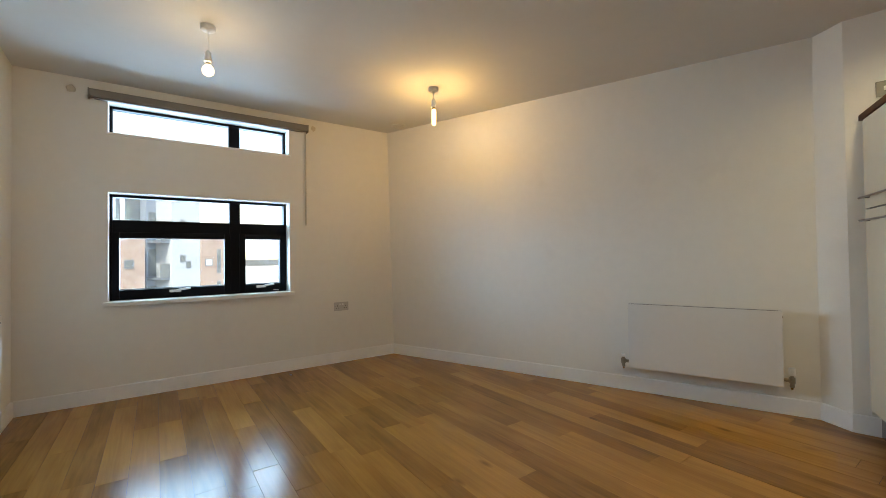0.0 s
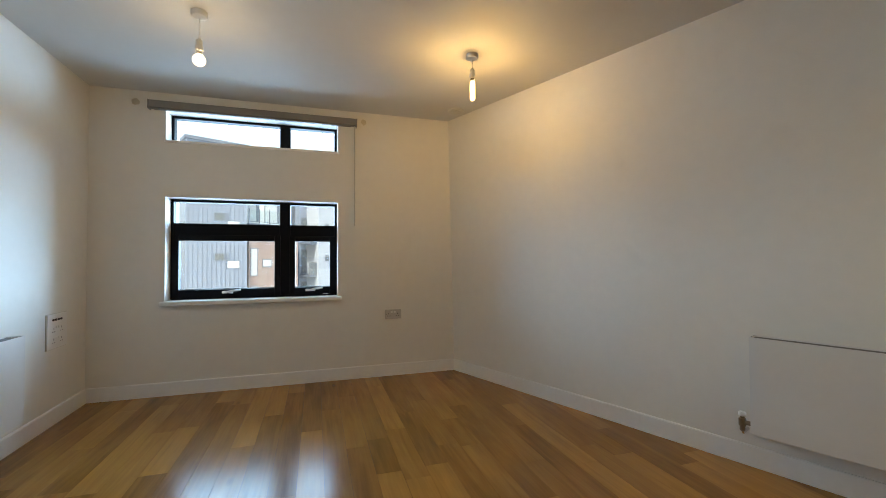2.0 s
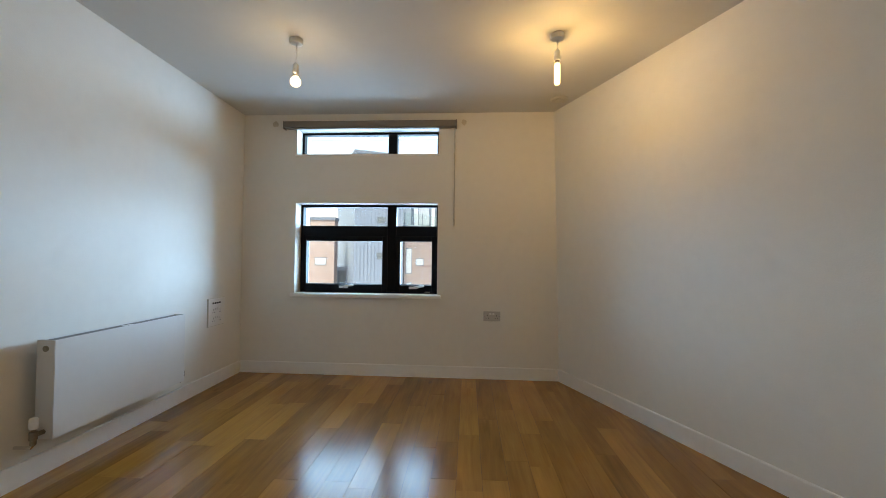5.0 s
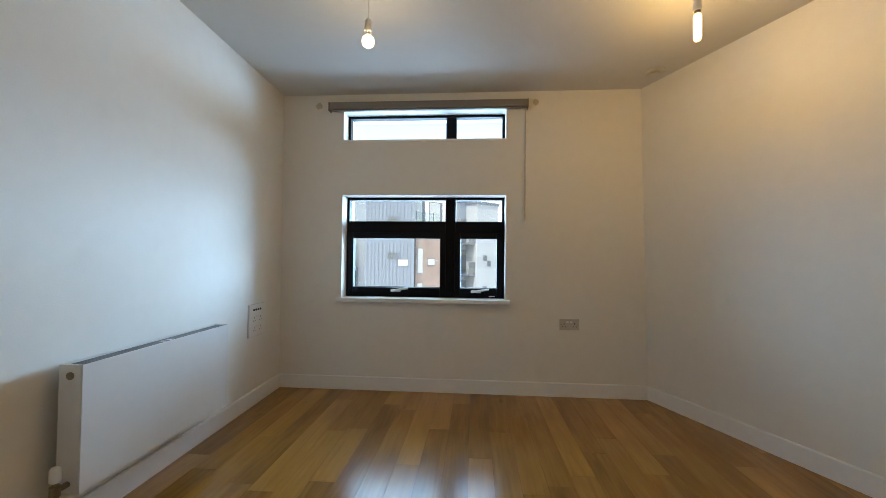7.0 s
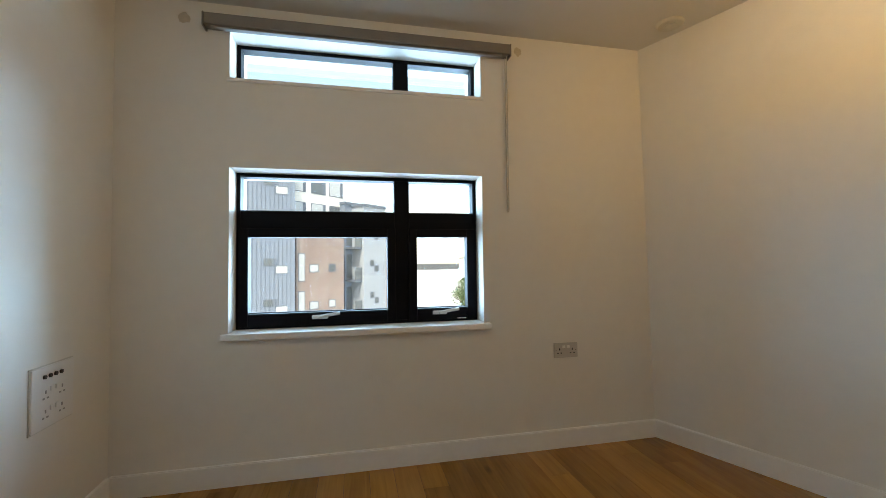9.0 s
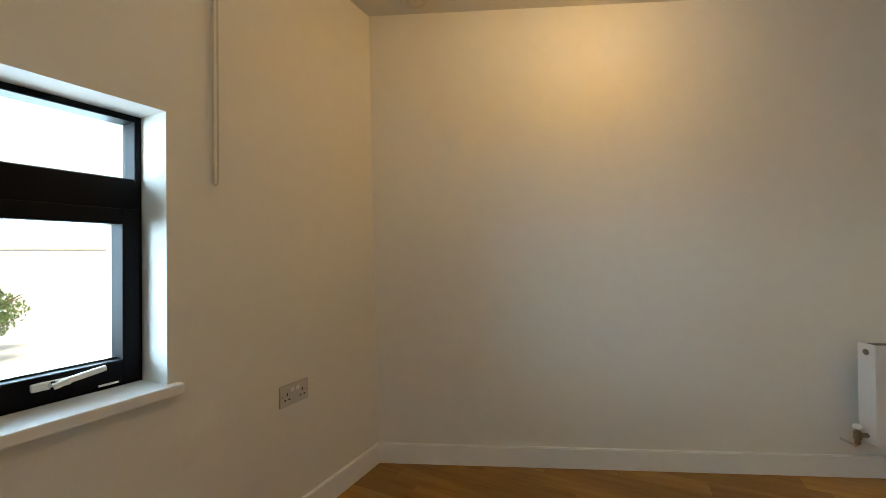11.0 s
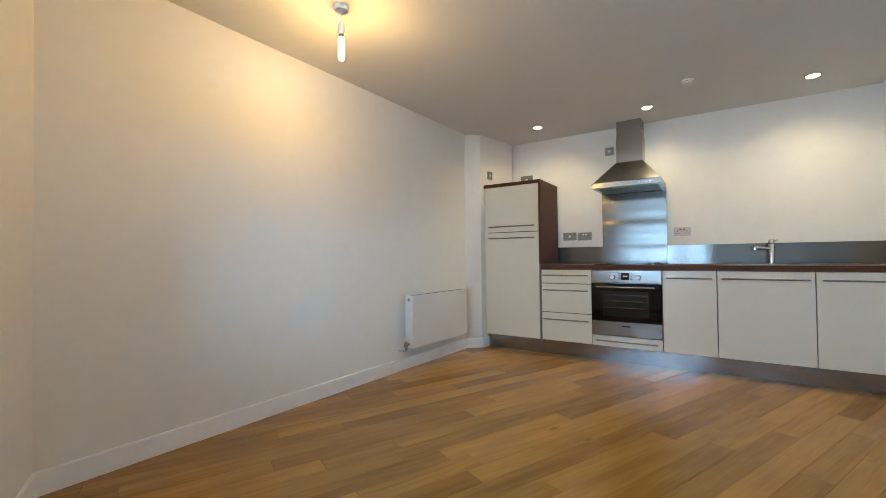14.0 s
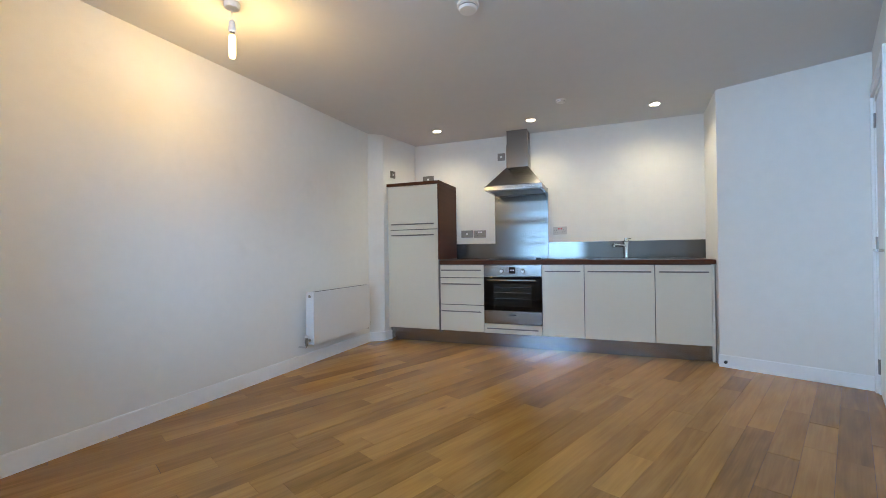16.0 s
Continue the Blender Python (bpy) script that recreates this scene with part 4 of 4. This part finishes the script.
# grey clad block
m, w = across(-14.6, 30.5, -7.7, 31.5)
g = block("grey_block", m, w, 9, 0, 15.5, M_CLAD, "grey vertically clad apartment block with small staggered windows")
for k in range(int(w / 0.285)):
    x = 0.15 + k * 0.285
    part("cladding_rib", boxed(x, x + 0.03, -0.025, 0.0, 0.2, 15.4), M_CLADJOINT, g)
for k in range(5):
    z = 0.8 + 2.8 * k
    far_window(g, 1.7, z + 0.95, 0.95, 0.55, False)
    far_window(g, 2.5, z + 0.40, 0.90, 0.60, True)
# brick block
m, w = across(-7.5, 32.0, -1.5, 35.0)
br = block("brick_block", m, w, 9, 0, 9.9, M_BRICK, "red brick apartment block with small square windows")
for k in range(3):
    z = 0.8 + 2.8 * k
    far_window(br, 0.12, z - 0.2, 0.62, 2.1, True)
    far_window(br, 1.15, z + 0.45, 0.85, 0.62, True)
    far_window(br, 3.0, z + 0.45, 0.72, 0.62, k == 1)
BR = m
upper = block("set_back_block", BR @ pose(0.2, 1.6, 0), 6.2, 7, 9.9, 15.6, M_RENDERWALL, "white rendered set-back upper storeys with glass balconies")
for k in range(2):
    for x in (0.4, 2.4, 4.3):
        far_window(upper, x, 10.4 + 2.8 * k, 1.5, 2.0, rnd.random() < 0.5)
rail = thing("glass_balustrade", BR @ pose(0.1, 0.12, 10.15), "glass balustrade along the roof terrace", "balustrade")
for k in range(4):
    part("glass_panel", boxed(0.9 * k + 0.02, 0.9 * k + 0.86, 0, 0.02, 0, 1.05), M_GLASS, rail)
    part("post", boxed(0.9 * k - 0.02, 0.9 * k + 0.02, -0.02, 0.04, 0, 1.1), M_CLADJOINT, rail)
m, w = across(-1.35, 36.5, 1.05, 38.0)
rec = block("balcony_bay", m, w, 7, 0, 12.6, M_CLAD, "dark recessed bay with stacked balconies")
for k in range(4):
    z = 0.6 + 2.8 * k
    far_window(rec, 0.15, z, w - 0.3, 2.1, False)
    part("balcony_slab", boxed(0.0, w, -1.25, -0.04, z - 0.28, z - 0.10), M_CLADJOINT, rec)
    part("balcony_front", boxed(0.0, w, -1.27, -1.22, z - 0.10, z + 0.95), M_FARGLASS, rec)
m, w = across(1.15, 36.0, 4.1, 38.0)
pale = block("pale_clad_block", m, w, 9, 0, 12.4, M_PALECLAD, "pale clad block with small staggered windows")
for k in range(4):
    z = 0.8 + 2.8 * k
    far_window(pale, 0.75, z + 0.85, 0.5, 0.55, False)
    far_window(pale, 1.3, z + 0.35, 0.5, 0.55, False)
m, w = across(4.15, 38.0, 6.9, 40.3)
b2 = block("second_brick_block", m, w, 1.6, 0, 9.9, M_BRICK, "red brick block end with small square windows")
for k in range(3):
    z = 0.8 + 2.8 * k
    far_window(b2, 0.5, z + 0.45, 0.85, 0.62, True)
    far_window(b2, 1.9, z - 0.2, 0.45, 2.1, False)
# brick block beyond the gap
m, w = across(-24, 33, -17.4, 32)
c3 = block("left_brick_block", m, w, 1.2, 0, 10.4, M_BRICK, "red brick apartment block beyond the gap")
for k in range(3):
    z = 0.8 + 2.8 * k
    far_window(c3, 0.6, z + 0.45, 0.9, 0.62, True)
    far_window(c3, w - 1.5, z + 0.45, 0.9, 0.62, True)
m, w = across(-17.3, 34, -14.4, 34)
porch = thing("roofed_balcony", m, "dark roofed balcony between the brick and the clad block", "balcony")
part("roof_slab", boxed(0, w, -0.6, 1.2, 6.35, 6.7), M_CLADJOINT, porch)
part("glazing", boxed(0.05, w, 0.2, 0.3, 3.6, 6.35), M_FARGLASS, porch)
for x in (0.1, w * 0.5, w - 0.15):
    part("post", boxed(x, x + 0.12, -0.5, -0.38, 0.0, 6.35), M_CLADJOINT, porch)
part("floor_slab", boxed(0, w, -0.6, 1.2, 3.3, 3.6), M_CLADJOINT, porch)
w4 = block("white_far_block", pose(-17, 44, GZ, 0, 0, 0), 9, 8, 0, 17, M_RENDERWALL, "white rendered block in the gap between the buildings")
for k in range(5):
    for x in (1.0, 3.6, 6.2):
        far_window(w4, x, 1.4 + 2.9 * k, 1.6, 1.5, False)
w5 = block("low_white_block", pose(24, 92, GZ, 0, 0, -8), 26, 14, 0, 8.5, M_RENDERWALL, "low white building in the far distance")
# panes and frames take pale colours here to put the distant glare into them
for k in range(2):
    for x in range(8):
        far_window(w5, 1.5 + 3.0 * x, 1.4 + 3.2 * k, 1.8, 1.6, True, M_PALECLAD)
# pale sheet added over the asphalt; its colour gives the ground's glare
solid("street_paving", boxed(-60, 400, 6.0, 420.0, GZ + 0.004, GZ + 0.12), M_PAVE, HERE, "pale paving spread wide for the washed-out bright ground between the buildings", "pavement", kind="structure")


def tree(x, y, h, seed):
    r = random.Random(seed)
    t = thing("tree", pose(x, y, GZ), "leafy green street tree with an uneven crown", "tree", "street trees")
    part("trunk", tube([(0, 0, 0), (0.08, 0.05, h * 0.3), (0.02, 0.1, h * 0.55), (0.1, 0.05, h * 0.8)], 0.13, 10), M_BARK, t, smooth=True)
    for k in range(6):
        a = k * 1.05 + r.random()
        part("limb", tube([(0.03, 0.08, h * (0.4 + 0.06 * k)), (0.8 * math.cos(a), 0.8 * math.sin(a), h * (0.52 + 0.06 * k)), (1.5 * math.cos(a), 1.5 * math.sin(a), h * (0.60 + 0.06 * k))], 0.05, 7), M_BARK, t, smooth=True)
    verts, faces = [], []
    for k in range(1000):
        a, u = r.random() * 6.283, r.random() ** 0.5
        zz = r.uniform(0.38, 1.02)
        rad = 2.1 * math.sin(min(3.0, (zz - 0.32) * 4.3)) * (0.72 + 0.42 * math.sin(a * 3 + seed) * math.sin(zz * 17 + a))
        c = Vector((u * rad * math.cos(a), u * rad * math.sin(a), zz * h))
        q = Euler((r.uniform(0, 3), r.uniform(0, 3), r.uniform(0, 6)))
        s = r.uniform(0.09, 0.17)
        i = len(verts)
        for p in ((-s, 0, 0), (0, -s * 0.5, 0.02), (s, 0, 0), (0, s * 0.5, 0.02)):
            v = Vector(p)
            v.rotate(q)
            verts.append(tuple(c + v))
        faces.append((i, i + 1, i + 2, i + 3))
    me = bpy.data.meshes.new("crown")
    me.from_pydata(verts, [], faces)
    me.materials.append(M_LEAF)
    ob = new("crown", me)
    ob.parent = t
    return t


for x, y, h, s in ((9.7, 39, 5.4, 1), (11.4, 44, 4.8, 2), (14.5, 58, 5.0, 3)):
    tree(x, y, h, s)

# ---- floor boards ----
PW = 0.125
plank_mesh = {}


def plank_of(length):
    if length not in plank_mesh:
        bm = boxed(-PW / 2 + 0.0007, PW / 2 - 0.0007, 0.0008, length - 0.0008, -0.003, 0.0)
        plank_mesh[length] = finish("plank", bm, M_PLANK)
    return plank_mesh[length]


def span(x):
    """How far the floor reaches to the south at this x, with a little to spare under the walls."""
    ex, ey = flat(EAST, 3.5, 0.0)
    kx, ky = flat(KITCHEN, KE, 0.12)
    if x > 0:
        north = -x / math.tan(radians(21.5)) + 0.10
    else:
        north = 0.05
    south = -4.75 if x < kx else ky - 0.1 + (x - kx) * math.tan(radians(24))
    return south, north


prnd = random.Random(21)
x = -2.92
while x < 1.34:
    s, nth = span(x)
    s2, n2 = span(x + PW / 2 if x < 0 else x - PW / 2)
    nth = max(nth, n2) if x > -PW else nth
    y = s - prnd.uniform(0.0, 0.35)
    y = max(y, -4.90)
    while y < nth:
        ln = prnd.choice((0.4, 0.6, 0.75, 0.9, 1.05, 1.2, 1.35, 1.5))
        rest = nth - y
        if ln > rest:
            ln = max(0.05, math.ceil(rest * 20) / 20)
        ob = new("plank", plank_of(ln))
        ob.matrix_world = pose(x, y, 0, prnd.uniform(-0.05, 0.05), prnd.uniform(-0.2, 0.2), 0)  # boards lie a hair uneven
        ob.parent = floor_ob
        y += ln
    x += PW
